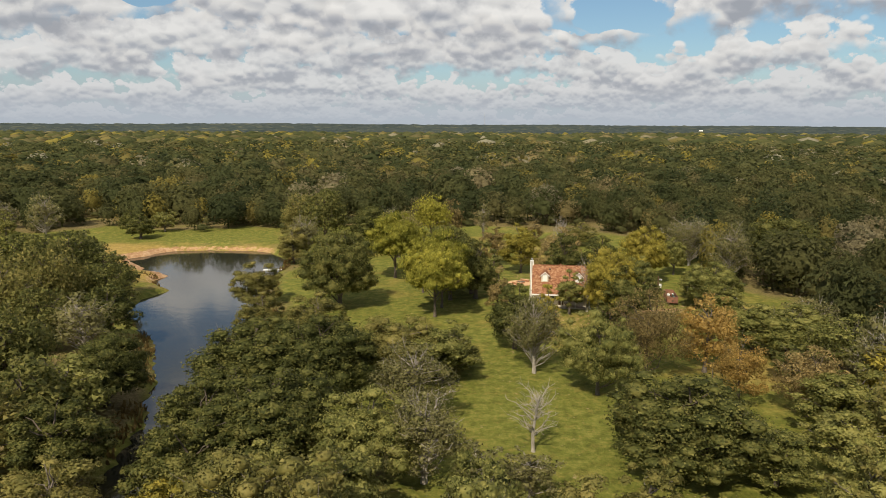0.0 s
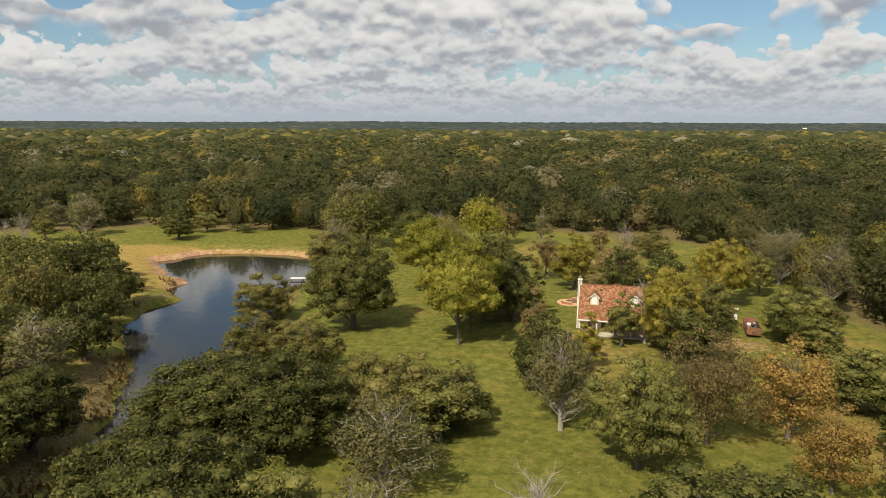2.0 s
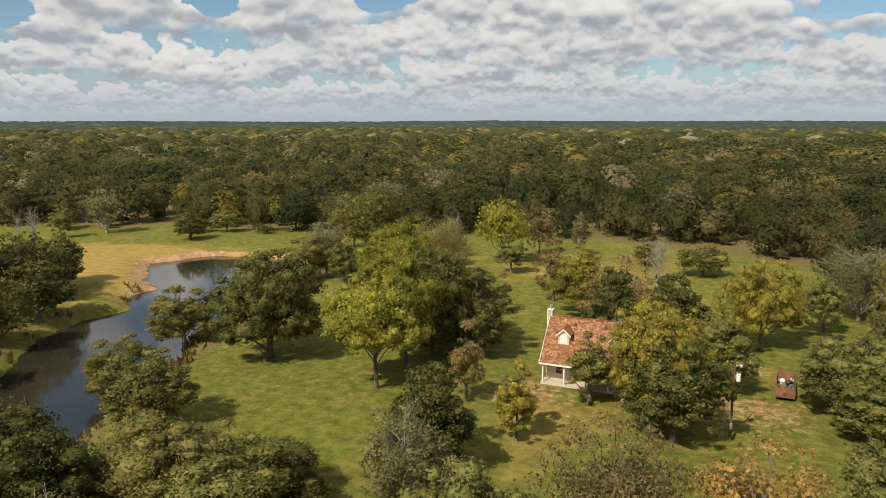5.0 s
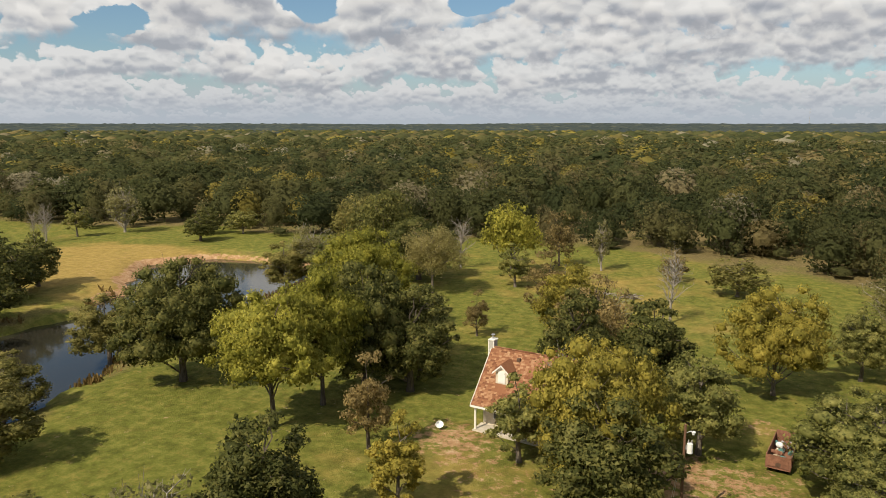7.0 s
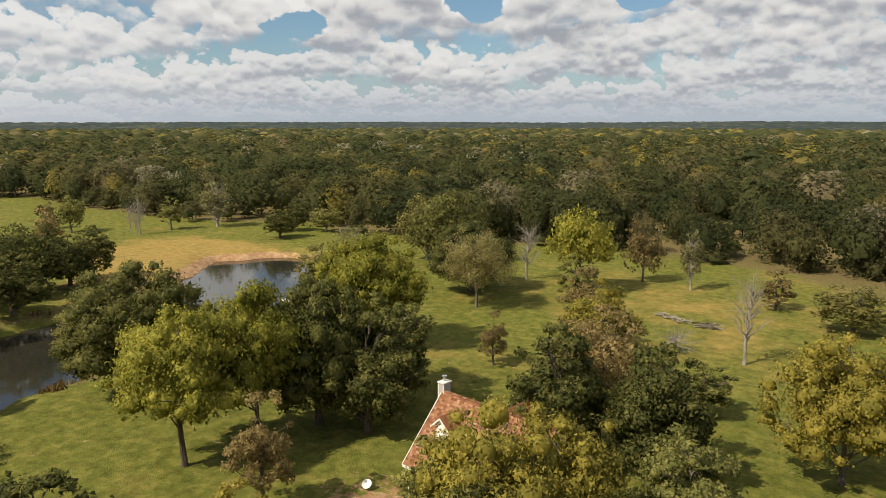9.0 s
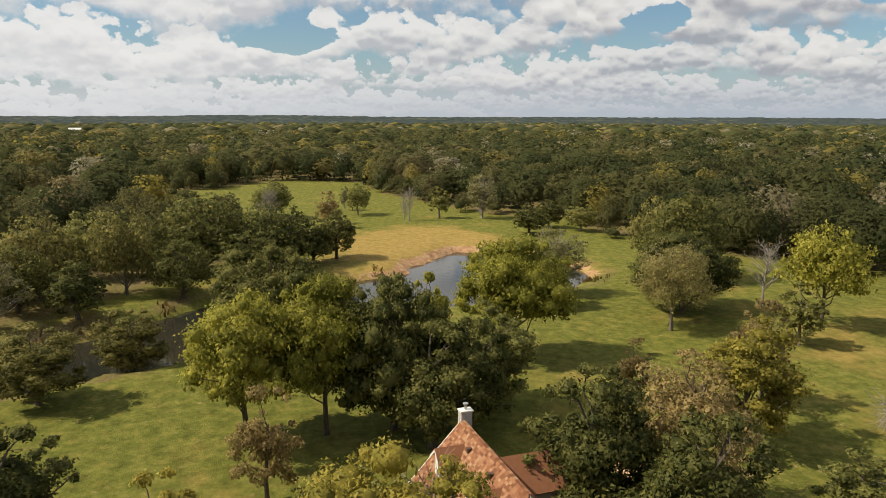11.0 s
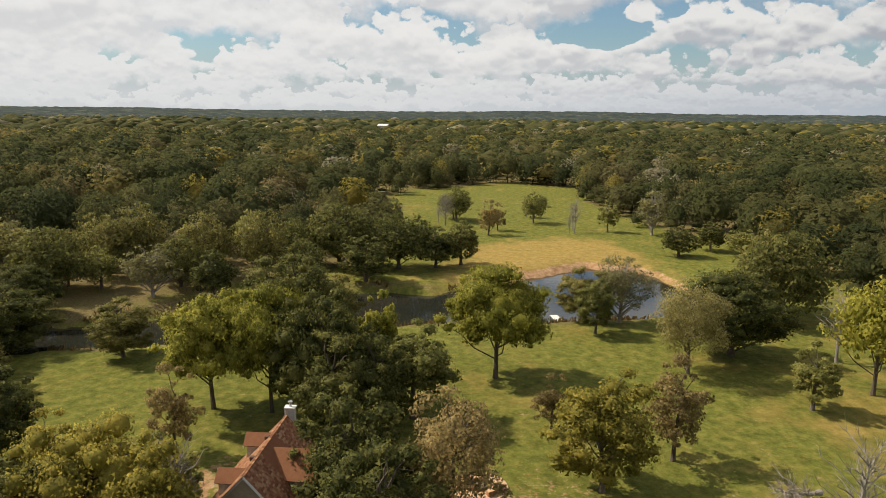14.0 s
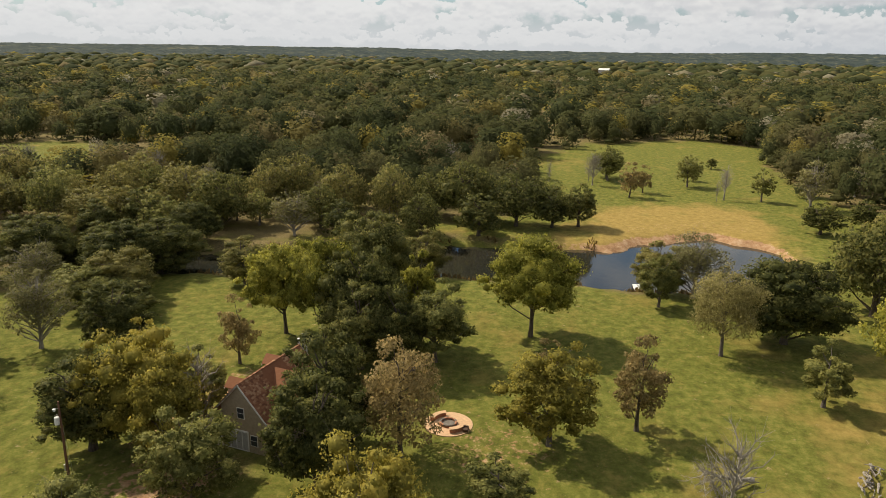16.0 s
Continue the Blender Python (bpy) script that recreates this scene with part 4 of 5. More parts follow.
def build_house():
    house = thing("house", H_POSE, "cream farmhouse with terracotta shingle roof and front porch", "house")
    wall_front = -2.6
    pitch = (RZ - EZ) / DF

    def under(v):
        return RZ - 0.22 - pitch * abs(v)
    part("wall", boxed((0.3, wall_front, -0.1), (L - 0.3, wall_front + 0.2, under(wall_front))), CREAM, house, "cream front wall under the porch")
    part("wall", boxed((0.3, DR - 0.6, -0.1), (L - 0.3, DR - 0.4, under(DR - 0.4))), TAN, house)
    for u, mat in ((0.3, CREAM), (L - 0.5, TAN)):
        bm = bmesh.new()
        prof = [(wall_front, -0.1), (DR - 0.4, -0.1), (DR - 0.4, under(DR - 0.4)), (0, under(0)), (wall_front, under(wall_front))]
        a = [bm.verts.new((u, v, z)) for v, z in prof]
        b = [bm.verts.new((u + 0.2, v, z)) for v, z in prof]
        bm.faces.new(a[::-1])
        bm.faces.new(b)
        for i in range(5):
            bm.faces.new((a[i], a[(i + 1) % 5], b[(i + 1) % 5], b[i]))
        bmesh.ops.recalc_face_normals(bm, faces=bm.faces)
        part("gable_wall", bm, mat, house)
    front = [(0, -DF, EZ), (L, -DF, EZ), (L, 0, RZ), (0, 0, RZ)]
    rear = [(L, DR, EZ), (0, DR, EZ), (0, 0, RZ), (L, 0, RZ)]
    roof = part("roof", prism(front, 0.16), SHINGLE, house)
    part("roof", prism(rear, 0.16), SHINGLE, house)
    # white trim along rakes and eaves
    for u in (-0.06, L - 0.0):
        for v, sgn in ((-DF, -1), (DR, 1)):
            part("rake_board", prism([(u, v, EZ - 0.02), (u, 0, RZ - 0.02), (u, 0, RZ - 0.27), (u, v, EZ - 0.27)], -0.06), WHITE, house, "white rake board")
    part("fascia", boxed((0, -DF - 0.06, EZ - 0.24), (L, -DF - 0.003, EZ - 0.03)), WHITE, house, "white porch fascia")
    part("fascia", boxed((0, DR + 0.003, EZ - 0.24), (L, DR + 0.06, EZ - 0.03)), WHITE, house)
    # porch
    part("porch_floor", boxed((0.1, -DF + 0.1, -0.1), (L - 0.1, wall_front, 0.22), 0.02), CONCRETE, house, "pale concrete porch floor")
    part("porch_beam", boxed((0.2, -DF + 0.3, EZ - 0.42), (L - 0.2, -DF + 0.5, EZ - 0.14)), WHITE, house)
    for i in range(5):
        u = 0.35 + i * (L - 0.7) / 4
        part("porch_post", boxed((u - 0.09, -DF + 0.31, 0.22), (u + 0.09, -DF + 0.49, EZ - 0.42), 0.015), WHITE, house, "white porch post")
    door = part("door", boxed((L / 2 - 0.5, wall_front - 0.05, 0.22), (L / 2 + 0.5, wall_front - 0.003, 2.3)), DARKWOOD, house, "dark front door")
    part("door_knob", boxed((L / 2 + 0.36, wall_front - 0.1, 1.2), (L / 2 + 0.43, wall_front - 0.05, 1.28), 0.02), STEEL, door)

    def window(uc, w, z0, z1, y, out=-1, axis_v=False):
        if axis_v:
            lo, hi = (y, uc - w / 2, z0), (y + out * 0.06, uc + w / 2, z1)
        else:
            lo, hi = (uc - w / 2, y + out * 0.06, z0), (uc + w / 2, y, z1)
        lo, hi = tuple(map(min, lo, hi)), tuple(map(max, lo, hi))
        win = part("window", boxed(lo, hi), WHITE, house, "white-framed sash window")
        k = 0.07
        nn = 0.012 * out
        mid = (z0 + z1) / 2
        for a, b in ((z0 + k, mid - 0.03), (mid + 0.03, z1 - k)):
            if axis_v:
                p0, p1 = (hi[0] if out > 0 else lo[0], uc - w / 2 + k, a), (hi[0] + nn if out > 0 else lo[0] + nn, uc + w / 2 - k, b)
            else:
                yy = hi[1] if out > 0 else lo[1]
                p0, p1 = (uc - w / 2 + k, yy, a), (uc + w / 2 - k, yy + nn, b)
            part("pane", boxed(tuple(map(min, p0, p1)), tuple(map(max, p0, p1))), GLAZE, win)
    for uc in (2.0, 4.2, L - 4.2, L - 2.0):
        window(uc, 0.95, 0.95, 2.3, wall_front)
    window(0, 0.95, 3.9, 5.2, L - 0.3, 1, True)
    window(0, 0.95, 3.9, 5.2, 0.3, -1, True)
    window(1.6, 0.95, 0.9, 2.2, L - 0.3, 1, True)
    # dormers with little gables
    for uc in (2.6, 9.4):
        v0, zb, zt = -2.85, RZ - pitch * 2.85, 6.55
        dorm = part("dormer", boxed((uc - 0.72, v0, zb - 0.25), (uc + 0.72, -0.9, zt)), CREAM, house, "cream dormer with a small gable")
        bm = bmesh.new()
        tri = [bm.verts.new(p) for p in ((uc - 0.72, v0, zt), (uc + 0.72, v0, zt), (uc, v0, zt + 0.6))]
        tri2 = [bm.verts.new((v.co.x, -0.8, v.co.z)) for v in tri]
        bm.faces.new(tri)
        bm.faces.new(tri2[::-1])
        for i in range(3):
            bm.faces.new((tri[i], tri2[i], tri2[(i + 1) % 3], tri[(i + 1) % 3]))
        bmesh.ops.recalc_face_normals(bm, faces=bm.faces)
        part("gable", bm, CREAM, dorm)
        for s in (-1, 1):
            e = [(uc + s * 0.98, v0 - 0.25, zt - 0.16), (uc, v0 - 0.25, zt + 0.72), (uc, -0.45, zt + 0.72), (uc + s * 0.98, -1.1, zt - 0.16)]
            part("dormer_roof", prism(e if s > 0 else e[::-1], 0.1), SHINGLE, dorm, "terracotta dormer roof")
            part("dormer_trim", prism([(uc + s * 1.0, v0 - 0.28, zt - 0.2), (uc, v0 - 0.28, zt + 0.7), (uc, v0 - 0.28, zt + 0.52), (uc + s * 1.0, v0 - 0.28, zt - 0.38)], 0.05), WHITE, dorm, "white dormer trim")
        fr = part("dormer_window", boxed((uc - 0.45, v0 - 0.05, zb + 0.12), (uc + 0.45, v0 - 0.003, zt + 0.02)), WHITE, dorm, "white dormer sash")
        for k in (0, 1):
            part("pane", boxed((uc - 0.37, v0 - 0.065, zb + 0.2 + k * 0.62), (uc + 0.37, v0 - 0.05, zb + 0.74 + k * 0.62)), PAINTW, fr, "blind-backed pane")
    # rear cross gable
    uw, hw, wz, we, vend = 6.0, 2.15, 7.7, 5.85, DR + 0.4
    wing = part("cross_gable", boxed((uw - hw + 0.25, 0.6, 2.6), (uw + hw - 0.25, vend - 0.35, we)), TAN, house)
    bm = bmesh.new()
    tri = [bm.verts.new(p) for p in ((uw - hw + 0.25, vend - 0.35, we), (uw + hw - 0.25, vend - 0.35, we), (uw, vend - 0.35, wz - 0.2))]
    tri2 = [bm.verts.new((v.co.x, 0.6, v.co.z)) for v in tri]
    bm.faces.new(tri)
    bm.faces.new(tri2[::-1])
    for i in range(3):
        bm.faces.new((tri[i], tri2[i], tri2[(i + 1) % 3], tri[(i + 1) % 3]))
    bmesh.ops.recalc_face_normals(bm, faces=bm.faces)
    part("gable", bm, TAN, wing)
    for s in (-1, 1):
        e = [(uw + s * (hw + 0.1), 2.1, we - 0.1), (uw + s * (hw + 0.1), vend, we - 0.1), (uw, vend, wz), (uw, 0.35, wz)]
        part("wing_roof", prism(e if s > 0 else e[::-1], 0.12), SHINGLE, wing, "terracotta shingle wing roof")
    # chimney of siding with a white cap
    ch = part("chimney", boxed((-0.42, -0.15, -0.1), (0.22, 0.75, 8.75), 0.02), GREYSIDE, house, "grey sided chimney")
    part("chimney_corner", boxed((-0.45, -0.18, -0.1), (-0.36, -0.09, 8.7)), WHITE, ch)
    part("chimney_corner", boxed((0.16, -0.18, 6.0), (0.25, -0.09, 8.7)), WHITE, ch)
    part("chimney_cap", boxed((-0.50, -0.24, 8.75), (0.30, 0.84, 8.86), 0.02), WHITE, ch, "white chimney cap")
    fl = cyl(0.12, 0.42, 12)
    bmesh.ops.translate(fl, vec=(-0.1, 0.3, 8.86), verts=fl.verts)
    flue = part("flue", fl, STEEL, ch, "steel flue")
    fl = cyl(0.22, 0.07, 12)
    bmesh.ops.translate(fl, vec=(-0.1, 0.3, 9.30), verts=fl.verts)
    part("flue_hat", fl, STEEL, flue)
    # roof vents
    for uc, v in ((3.6, -0.75), (7.6, -0.75)):
        z = RZ - pitch * abs(v)
        part("roof_vent", boxed((uc - 0.2, v - 0.25, z - 0.15), (uc + 0.2, v + 0.15, z + 0.22), 0.03), DARKWOOD, house, "brown box roof vent")
    # screen porch at the end
    part("screen_panel_frame", boxed((L - 0.29, -2.3, 0.1), (L - 0.19, 0.9, 2.5)), WHITE, house)
    for k in range(4):
        v = -2.2 + k * 0.78
        part("screen_panel", boxed((L - 0.19, v, 0.25), (L - 0.17, v + 0.66, 2.35)), GREYSIDE, house, "pale panel of the end wall")
    return house, roof, pitch


HOUSE, ROOF, PITCH = build_house()


def lay_shingles(name, origin, along, up, width, length, keep=lambda a, b: True, seed=1):
    """Courses of tabs on a slope, each tab lapping the one below."""
    rng = np.random.default_rng(seed)
    o, e, u = Vector(origin), Vector(along).normalized(), Vector(up).normalized()
    n = e.cross(u).normalized()
    verts, faces = [], []
    row = 0.21
    for j in range(int(length / row)):
        a = -0.3 * rng.random()
        while a < width:
            wd = 0.20 + 0.24 * rng.random()
            a0, a1 = max(a + 0.008, 0.0), min(a + wd, width)
            a += wd
            if a1 - a0 < 0.06 or not keep((a0 + a1) / 2, (j + 0.5) * row):
                continue
            b0, b1 = j * row, min((j + 1.18) * row, length)
            lift = 0.022 + 0.012 * rng.random()
            q = [o + e * s + u * t + n * h for s, t, h in ((a0, b0, lift), (a1, b0, lift), (a1, b1, 0.006), (a0, b1, 0.006))]
            q += [q[0] - n * lift * 0.9, q[1] - n * lift * 0.9]
            k = len(verts)
            verts += [v[:] for v in q]
            faces += [(k, k + 1, k + 2, k + 3), (k + 4, k + 5, k + 1, k)]
    me = bpy.data.meshes.new(name)
    me.from_pydata(verts, [], faces)
    me.materials.append(SHINGLE)
    ob = new(name, me)
    ob.parent = HOUSE
    ob["kind"] = "stuff"
    return ob


SLOPE = math.hypot(DF, RZ - EZ)
lay_shingles("shingles", (0, -DF, EZ), (1, 0, 0), (0, DF, RZ - EZ), L, SLOPE, lambda a, b: not any(abs(a - c) < 0.8 and 1.9 < b < 4.6 for c in (2.6, 9.4)), 1)
lay_shingles("shingles", (L, DR, EZ), (-1, 0, 0), (0, -DR, RZ - EZ), L, SLOPE, lambda a, b: not (abs(L - a - 6.0) < 2.0 and b > 0.6), 2)
for _s in (-1, 1):
    _sl = math.hypot(2.25, 1.9)
    lay_shingles("shingles", (6.0 + _s * 2.25, 0.35 if _s < 0 else DR + 0.4, 5.75), (0, -_s, 0), (-_s * 2.25, 0, 1.95), DR + 0.05, _sl,
                 lambda a, b, s=_s: ((DR + 0.4 - a) if s > 0 else (0.35 + a)) > 2.1 - 1.75 * b / 2.95, 3)
# ridge cap tabs
_bm = bmesh.new()
for _k in range(30):
    box(_bm, (_k * 0.4 + 0.01, -0.13, RZ + 0.0), (_k * 0.4 + 0.4, 0.13, RZ + 0.05))
part("ridge_cap", _bm, SHINGLE, HOUSE)


# ---------------------------------------------------------------- yard things
def build_pole():
    p = thing("utility_pole", pose(40.4, 132.6, 0), "brown wooden utility pole with a white transformer", "utility pole")
    part("pole", cyl(0.14, 8.9, 12, 0.10), POLEWOOD, p)
    tr = cyl(0.23, 0.78, 16)
    bmesh.ops.translate(tr, vec=(0.42, -0.05, 6.6), verts=tr.verts)
    t = part("transformer", tr, PAINTW, p, "white drum transformer")
    for k in (-1, 1):
        b = cyl(0.04, 0.22, 8)
        bmesh.ops.translate(b, vec=(0.42 + 0.12 * k, -0.05, 7.45), verts=b.verts)
        part("bushing", b, GREYSIDE, t)
    part("bracket", boxed((0.1, -0.1, 6.85), (0.2, 0.02, 7.2)), STEEL, p)
    lamp = bmesh.new()
    tube(lamp, [(0.1, 0, 8.2), (0.45, 0, 8.42), (0.6, 0, 8.4)], [0.03, 0.03, 0.03], 6)
    a = part("lamp_arm", lamp, STEEL, p)
    hd = cyl(0.1, 0.25, 12, 0.17)
    bmesh.ops.translate(hd, vec=(0.62, 0, 8.13), verts=hd.verts)
    part("lamp_head", hd, PAINTW, a, "white yard lamp head")
    part("meter_box", boxed((-0.14, -0.3, 1.2), (0.14, -0.13, 1.9), 0.02), STEEL, p, "grey meter box")
    for k in (0, 1):
        w = bmesh.new()
        tube(w, [(-0.15, -0.05 * k, 6.4), (-0.9 - 0.25 * k, -0.5, 0.0)], [0.012, 0.012], 5)
        part("guy_wire", w, STEEL, p, "steel guy wire")


build_pole()


def build_trailer():
    t = thing("dump_trailer", pose(48.2, 148.9, 0, 0, 0, -9.0), "rusty open dump trailer loaded with scrap", "trailer")
    W, LN, z0, z1 = 1.08, 2.9, 0.62, 1.75
    part("bed", boxed((-W, -LN, z0 - 0.12), (W, LN, z0)), RUST, t)
    for s in (-1, 1):
        sd = part("side_panel", boxed((min(s * W, s * (W - 0.07)), -LN, z0), (max(s * W, s * (W - 0.07)), LN, z1)), RUST, t)
        for k in range(6):
            y = -LN + 0.2 + k * (2 * LN - 0.4) / 5
            part("stake", boxed((s * W - 0.05 if s < 0 else s * W, y - 0.05, z0), (s * W if s < 0 else s * W + 0.05, y + 0.05, z1)), RUST, sd)
    part("front_panel", boxed((-W + 0.07, LN - 0.07, z0), (W - 0.07, LN, z1 + 0.25)), RUST, t)
    gate = part("tailgate", boxed((-W + 0.07, -LN, z0 - 0.1), (W - 0.07, -LN + 0.06, z1 - 0.05)), RUST, t, "rusted tailgate with a dark slot")
    # gate is uncut: the shade inside the slot is a dark plate
    part("slot", boxed((-0.22, -LN - 0.008, z0 + 0.02), (0.22, -LN - 0.002, z0 + 0.4)), DARKWOOD, gate)
    part("bumper", boxed((-W, -LN - 0.14, 0.42), (W, -LN - 0.02, 0.54), 0.02), RUST, t)
    for s in (-1, 1):
        for y in (-0.5, 0.45):
            w = cyl(0.38, 0.24, 18)
            bmesh.ops.rotate(w, matrix=Matrix.Rotation(radians(90), 3, "Y"), verts=w.verts)
            bmesh.ops.translate(w, vec=(s * (W - 0.2) - 0.12, y, 0.38), verts=w.verts)
            wh = part("wheel", w, ASH, t, "black tyre")
            h = cyl(0.2, 0.26, 12)
            bmesh.ops.rotate(h, matrix=Matrix.Rotation(radians(90), 3, "Y"), verts=h.verts)
            bmesh.ops.translate(h, vec=(s * (W - 0.2) - 0.13, y, 0.38), verts=h.verts)
            part("rim", h, STEEL, wh)
    bm = bmesh.new()
    tube(bm, [(-0.6, LN, 0.5), (0, LN + 1.2, 0.45)], [0.05, 0.05], 6)
    tube(bm, [(0.6, LN, 0.5), (0, LN + 1.2, 0.45)], [0.05, 0.05], 6)
    part("drawbar", bm, RUST, t)
    rng = random.Random(3)
    mats = (PAINTW, ASH, STEEL, TAN, RUST, plain("faded teal plastic", (0.10, 0.22, 0.22)))
    for k in range(34):
        bm = boxed((-0.2 - 0.2 * rng.random(), -0.12 - 0.2 * rng.random(), -0.06 - 0.1 * rng.random()), (0.2, 0.15, 0.1), 0.03)
        bmesh.ops.rotate(bm, matrix=Euler((rng.random(), rng.random(), rng.random() * 3)).to_matrix(), verts=bm.verts)
        bmesh.ops.translate(bm, vec=(rng.uniform(-0.75, 0.75), rng.uniform(-2.4, 2.5), z0 + 0.2 + rng.random() * 0.4), verts=bm.verts)
        part("scrap", bm, mats[rng.randrange(6)], t, "piece of scrap")
    bm = bmesh.new()
    bmesh.ops.create_uvsphere(bm, u_segments=14, v_segments=9, radius=0.36)
    bmesh.ops.scale(bm, vec=(1, 0.85, 0.8), verts=bm.verts)
    bmesh.ops.translate(bm, vec=(-0.4, 0.6, z0 + 0.75), verts=bm.verts)
    part("scrap_drum", bm, PAINTW, t, "white rounded tank")


build_trailer()


def build_firepit():
    cx, cy = 18.3, 166.6
    pad = cyl(2.9, 0.16, 40)
    bmesh.ops.translate(pad, vec=(cx, cy, -0.08), verts=pad.verts)
    tagged(mesh_object("patio", pad, PATIO), "round sandy paved patio of the fire pit", "patio")
    pit = thing("fire_pit", pose(cx, cy, 0.08), "round stone fire pit with ash inside", "fire pit")
    rng = random.Random(8)
    for row in range(2):
        for k in range(16):
            a = (k + 0.5 * row) / 16 * 2 * math.pi
            bm = boxed((-0.19, -0.13, 0), (0.19, 0.13, 0.17), 0.03)
            bmesh.ops.rotate(bm, matrix=Matrix.Rotation(a + math.pi / 2 + rng.uniform(-0.06, 0.06), 3, "Z"), verts=bm.verts)
            bmesh.ops.translate(bm, vec=(math.cos(a) * 0.92, math.sin(a) * 0.92, row * 0.17), verts=bm.verts)
            part("stone", bm, ASH if rng.random() < 0.6 else BRICKM, pit)
    part("ash_bed", cyl(0.8, 0.1, 20), ASH, pit, "grey ash bed")
    for ang in (-100, 75):
        b = thing("bench", pose(cx, cy, 0.08), "curved red-brown brick bench beside the fire pit", "bench", "benches round the fire pit")
        bm = bmesh.new()
        n, r0, r1 = 10, 1.75, 2.25
        for z0, z1, mat in ((0, 0.45, BRICKM),):
            vs = []
            for i in range(n + 1):
                a = radians(ang - 32 + 64 * i / n - 24)
                vs.append([bm.verts.new((math.cos(a) * r, math.sin(a) * r, z)) for r, z in ((r0, z0), (r1, z0), (r1, z1), (r0, z1))])
            for p, q in zip(vs, vs[1:]):
                for k in range(4):
                    bm.faces.new((p[k], p[(k + 1) % 4], q[(k + 1) % 4], q[k]))
            bm.faces.new(vs[0])
            bm.faces.new(vs[-1][::-1])
            bmesh.ops.recalc_face_normals(bm, faces=bm.faces)
        part("base", bm, BRICKM, b)
        bm = bmesh.new()
        vs = []
        for i in range(n + 1):
            a = radians(ang - 33 + 66 * i / n - 24)
            vs.append([bm.verts.new((math.cos(a) * r, math.sin(a) * r, z)) for r, z in ((r0 - 0.05, 0.452), (r1 + 0.05, 0.452), (r1 + 0.05, 0.53), (r0 - 0.05, 0.53))])
        for p, q in zip(vs, vs[1:]):
            for k in range(4):
                bm.faces.new((p[k], p[(k + 1) % 4], q[(k + 1) % 4], q[k]))
        bm.faces.new(vs[0])
        bm.faces.new(vs[-1][::-1])
        bmesh.ops.recalc_face_normals(bm, faces=bm.faces)
        part("seat", bm, PATIO, b, "sandy stone seat")
    st = thing("log_stack", pose(cx + 1.0, cy + 2.35, 0.08), "small stack of dark split logs", "log stack")
    for k in range(9):
        bm = cyl(0.11, 0.6, 8)
        bmesh.ops.rotate(bm, matrix=Matrix.Rotation(radians(90), 3, "X"), verts=bm.verts)
        bmesh.ops.translate(bm, vec=((k % 4) * 0.22 + 0.11 * (k // 4) - 0.4, 0.3, 0.11 + (k // 4) * 0.19), verts=bm.verts)
        part("log", bm, DARKWOOD, st)


build_firepit()


def build_dock():
    d = thing("dock", pose(-43.4, 187.9, -1.35, 0, 0, 6), "small white-grey wooden dock at the water's edge", "dock")
    for k in range(12):
        part("plank", boxed((-4.2 + k * 0.5, -0.75, 0), (-4.2 + k * 0.5 + 0.46, 0.75, 0.06)), PAINTW if k % 2 else WHITE, d, "weathered white plank")
    for x in (-4.0, -1.2, 1.5):
        for y in (-0.65, 0.65):
            b = cyl(0.07, 1.6, 8)
            bmesh.ops.translate(b, vec=(x, y, -1.6), verts=b.verts)
            part("post", b, DARKWOOD, d)


build_dock()


def build_dish():
    d = thing("satellite_dish", pose(14.9, 142.2, 0, 0, 0, 20) @ Matrix.Diagonal((0.7, 0.7, 0.7, 1)), "white satellite dish on a short post", "satellite dish")
    part("post", cyl(0.04, 0.75, 8), STEEL, d)
    bm = bmesh.new()
    bmesh.ops.create_uvsphere(bm, u_segments=20, v_segments=12, radius=0.9)
    bmesh.ops.delete(bm, geom=[v for v in bm.verts if v.co.z > -0.62], context="VERTS")
    bmesh.ops.translate(bm, vec=(0, 0, 0.9), verts=bm.verts)
    bmesh.ops.rotate(bm, matrix=Matrix.Rotation(radians(38), 3, "X"), verts=bm.verts)
    bmesh.ops.translate(bm, vec=(0, 0, 0.75), verts=bm.verts)
    bmesh.ops.solidify(bm, geom=bm.faces, thickness=0.02)
    part("reflector", bm, PAINTW, d)
    bm = bmesh.new()
    tube(bm, [(0, -0.2, 0.8), (0, -0.65, 1.05)], [0.015, 0.015], 5)
    part("feed_arm", bm, STEEL, d)


build_dish()


def build_fallen_tree():
    t = copy_thing(next(v for k, v in PROTO.items() if k[0] == "bare"), pose(0, 0, 0))
    t.name = "fallen_tree"
    t.matrix_basis = pose(21.5, 199.5, 0.6, 78, 0, 28) @ Matrix.Diagonal((1.15, 1.15, 0.78, 1))
    tagged(t, "fallen leafless tree with bleached branches on grass", "dead tree")
    rng = np.random.default_rng(4)
    pile = thing("brush_pile", pose(20.0, 211.0, 0, 0, 0, -12), "long pile of cut logs and grey branches", "brush pile")
    for k in range(46):
        bm = bmesh.new()
        x, y = rng.uniform(-5.5, 5.5), rng.uniform(-0.9, 0.9)
        a = rng.normal() * 0.5
        ln = rng.uniform(0.8, 2.4)
        r = rng.uniform(0.04, 0.16)
        z = 0.1 + 0.5 * rng.random()
        limb(bm, rng, (x - ln * math.cos(a) / 2, y - ln * math.sin(a) / 2, z), (x + ln * math.cos(a) / 2, y + ln * math.sin(a) / 2, z + rng.normal() * 0.3), r, r * 0.5, 6)
        part("branch", bm, BARK_PALE if k % 3 else BARK, pile)


build_fallen_tree()


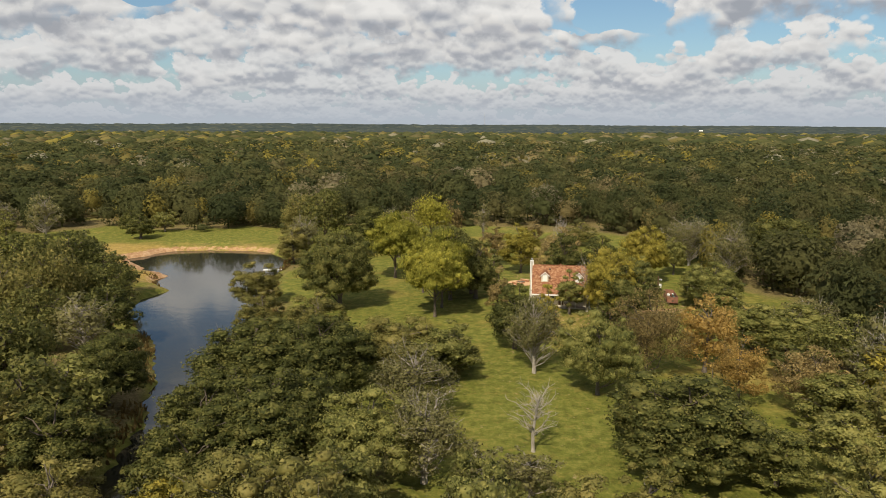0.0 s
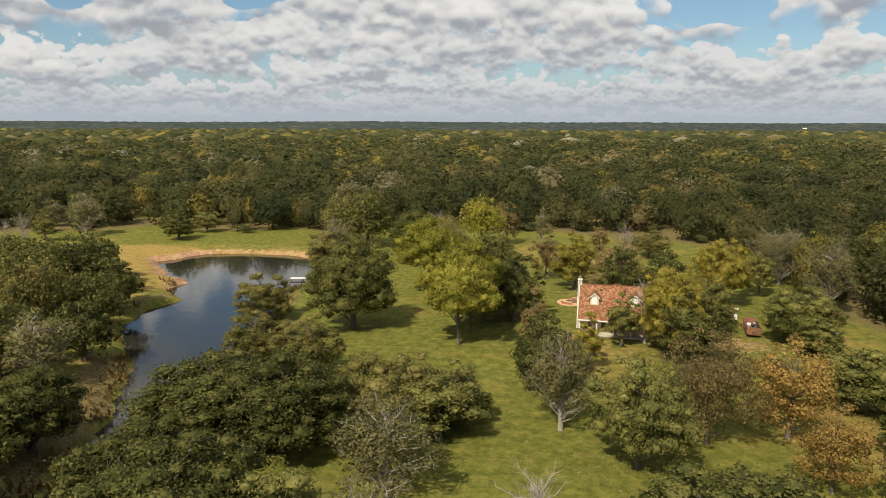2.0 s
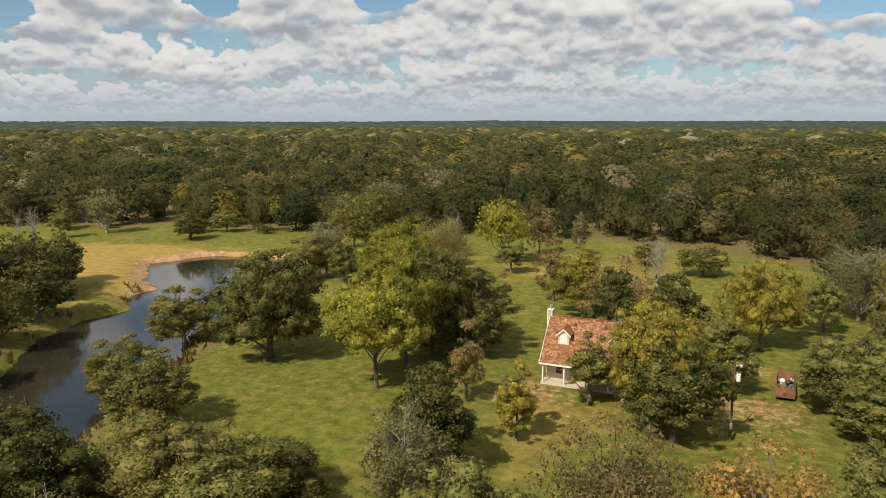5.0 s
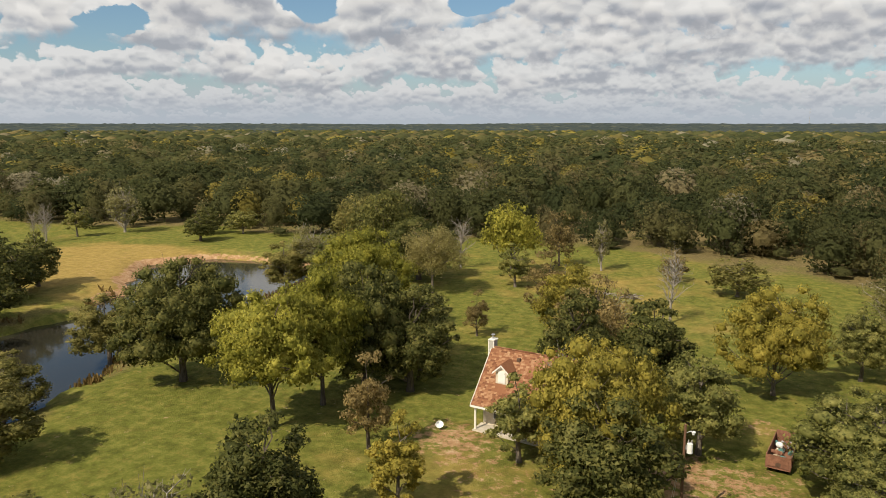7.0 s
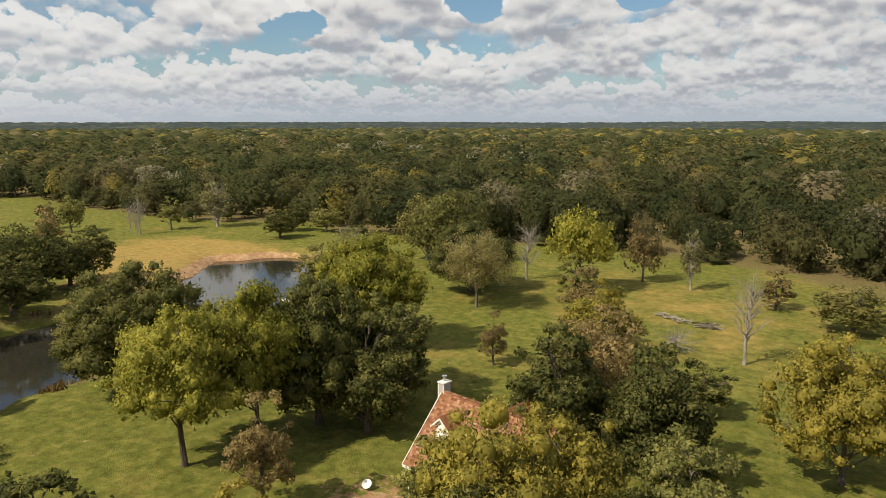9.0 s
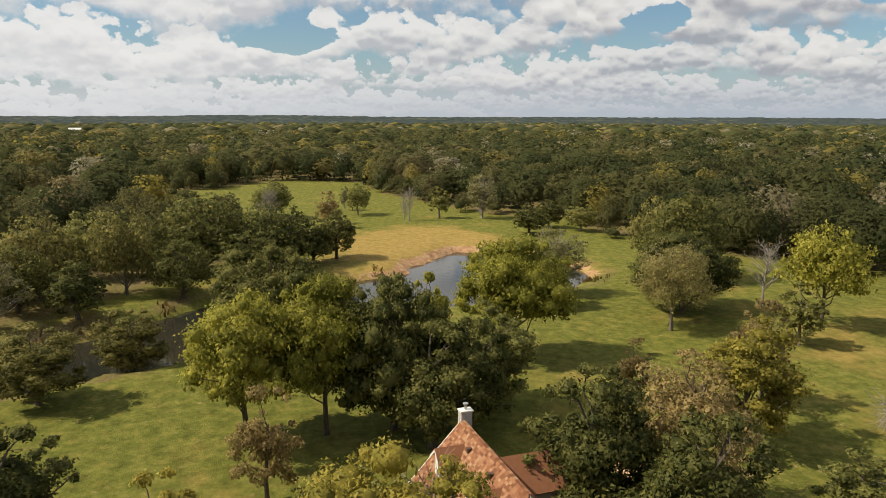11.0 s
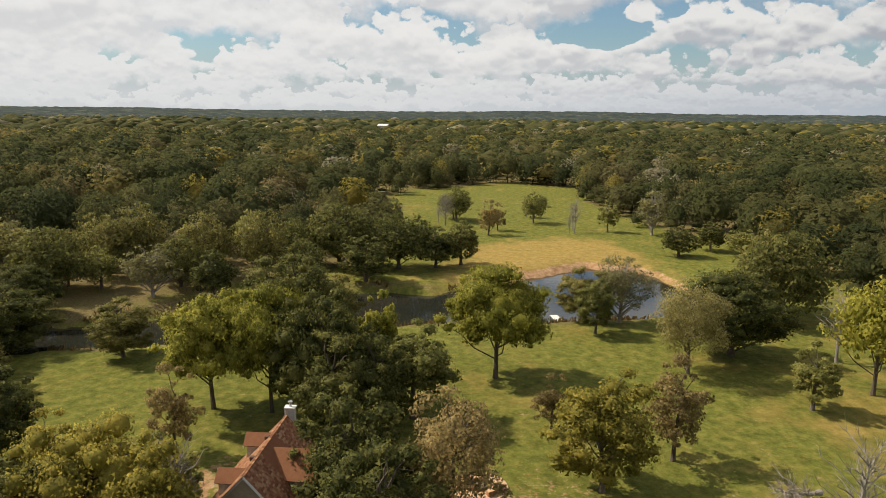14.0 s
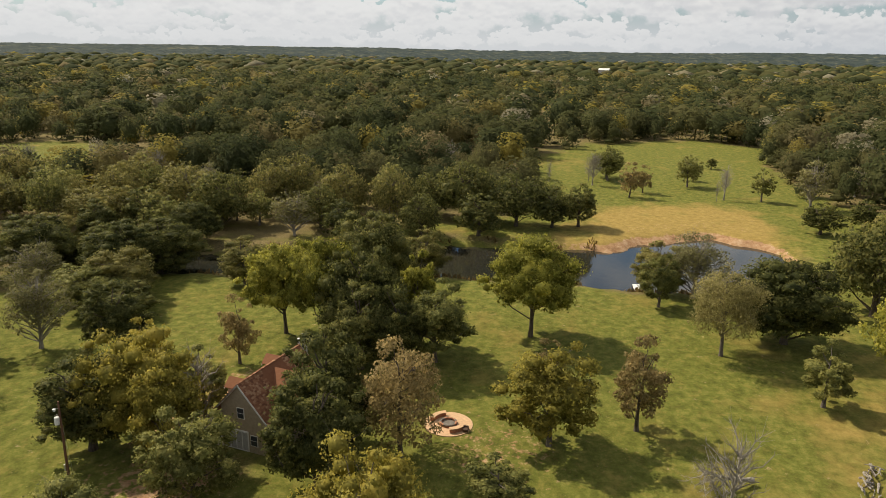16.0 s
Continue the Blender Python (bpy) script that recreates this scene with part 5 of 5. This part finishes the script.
def build_reeds():
    """Tawny grass and reeds along the water's edge."""
    rng = np.random.default_rng(21)
    n = 9000
    seg = rng.integers(0, len(SHORE), n)
    a, b = SHORE[seg], SHORE[(seg + 1) % len(SHORE)]
    t = rng.random((n, 1))
    p = a + (b - a) * t + rng.normal(size=(n, 2)) * 1.6
    z, s = land(p[:, 0], p[:, 1])
    ok = (s > 0.1) & (s < 4.5) & (wave(p[:, 0], p[:, 1], 7.0, 2.0) > 0.0) & ((p[:, 1] < 178) | (p[:, 0] > -50))
    p, z = p[ok], z[ok]
    m = len(p)
    ang = rng.random(m) * 6.283
    h = 0.35 + 0.65 * rng.random(m)
    wd = 0.10 + 0.16 * rng.random(m)
    dx, dy = np.cos(ang) * wd, np.sin(ang) * wd
    lean = rng.normal(size=(m, 2)) * 0.22
    v = np.stack([np.c_[p[:, 0] - dx, p[:, 1] - dy, z - 0.05], np.c_[p[:, 0] + dx, p[:, 1] + dy, z - 0.05],
                  np.c_[p[:, 0] + lean[:, 0] + dx * 0.5, p[:, 1] + lean[:, 1] + dy * 0.5, z + h], np.c_[p[:, 0] + lean[:, 0] - dx * 0.5, p[:, 1] + lean[:, 1] - dy * 0.5, z + h * 0.9]], 1).reshape(-1, 3)
    me = bpy.data.meshes.new("reeds")
    me.from_pydata(v.tolist(), [], np.arange(4 * m).reshape(-1, 4).tolist())
    me.materials.append(leaf_material("tawny reeds", (0.07, 0.05, 0.018), (0.17, 0.115, 0.04), (0.30, 0.20, 0.07)))
    tagged(new("reeds", me), "tawny reeds and rank grass along the bank", "reeds", kind="stuff")


build_reeds()


def build_distance():
    mast = thing("radio_mast", pose(253, 4500, 10), "thin grey radio mast on the horizon", "radio mast")
    bm = bmesh.new()
    for k in range(3):
        a = k * 2.094
        tube(bm, [(1.4 * math.cos(a), 1.4 * math.sin(a), 0), (1.0 * math.cos(a), 1.0 * math.sin(a), 105)], [0.28, 0.22], 5)
    part("mast_leg", bm, GREYSIDE, mast)
    bm = bmesh.new()
    for j in range(26):
        for k in range(3):
            a, b = k * 2.094, (k + 1) * 2.094
            tube(bm, [(1.25 * math.cos(a), 1.25 * math.sin(a), 4 * j), (1.25 * math.cos(b), 1.25 * math.sin(b), 4 * j + 4)], [0.14, 0.14], 4)
    part("lattice", bm, GREYSIDE, mast)
    for x, y, w, d, h, rz, what in ((-995, -43, 20, 11, 13, 20, "white metal barn among far trees"), (-960, 215, 15, 9, 12.5, 40, "pale metal barn among far trees"),
                                    (1020, 2900, 14, 9, 13, 0, "long white shed in the distance"), (-1200, 120, 18, 10, 13.5, 75, "white metal barn among far trees")):
        zz = ground_z(x, y)
        barn = thing("barn", pose(x, y, zz, 0, 0, rz), what, "barn", "far barns")
        part("wall", boxed((-w / 2, -d / 2, -1), (w / 2, d / 2, h - 3)), GREYSIDE, barn)
        for sgn in (-1, 1):
            e = [(-w / 2 - 0.5, sgn * (d / 2 + 0.5), h - 3.2), (w / 2 + 0.5, sgn * (d / 2 + 0.5), h - 3.2), (w / 2 + 0.5, 0, h), (-w / 2 - 0.5, 0, h)]
            part("roof", prism(e if sgn < 0 else e[::-1], 0.2), PAINTW, barn, "white metal roof")


build_distance()


def build_shed():
    s = thing("shed", pose(57.6, 144.2, 0, 0, 0, 25), "small shed with a white metal roof among bushes", "shed")
    part("wall", boxed((-2.0, -1.4, -0.1), (2.0, 1.4, 2.0)), GREYSIDE, s)
    for sgn in (-1, 1):
        e = [(-2.3, sgn * 1.75, 1.9), (2.3, sgn * 1.75, 1.9), (2.3, 0, 2.55), (-2.3, 0, 2.55)]
        part("roof", prism(e if sgn < 0 else e[::-1], 0.06), PAINTW, s, "white metal roof sheet")
    part("door", boxed((-0.45, -1.46, 0.0), (0.45, -1.402, 1.85)), DARKWOOD, s)


build_shed()
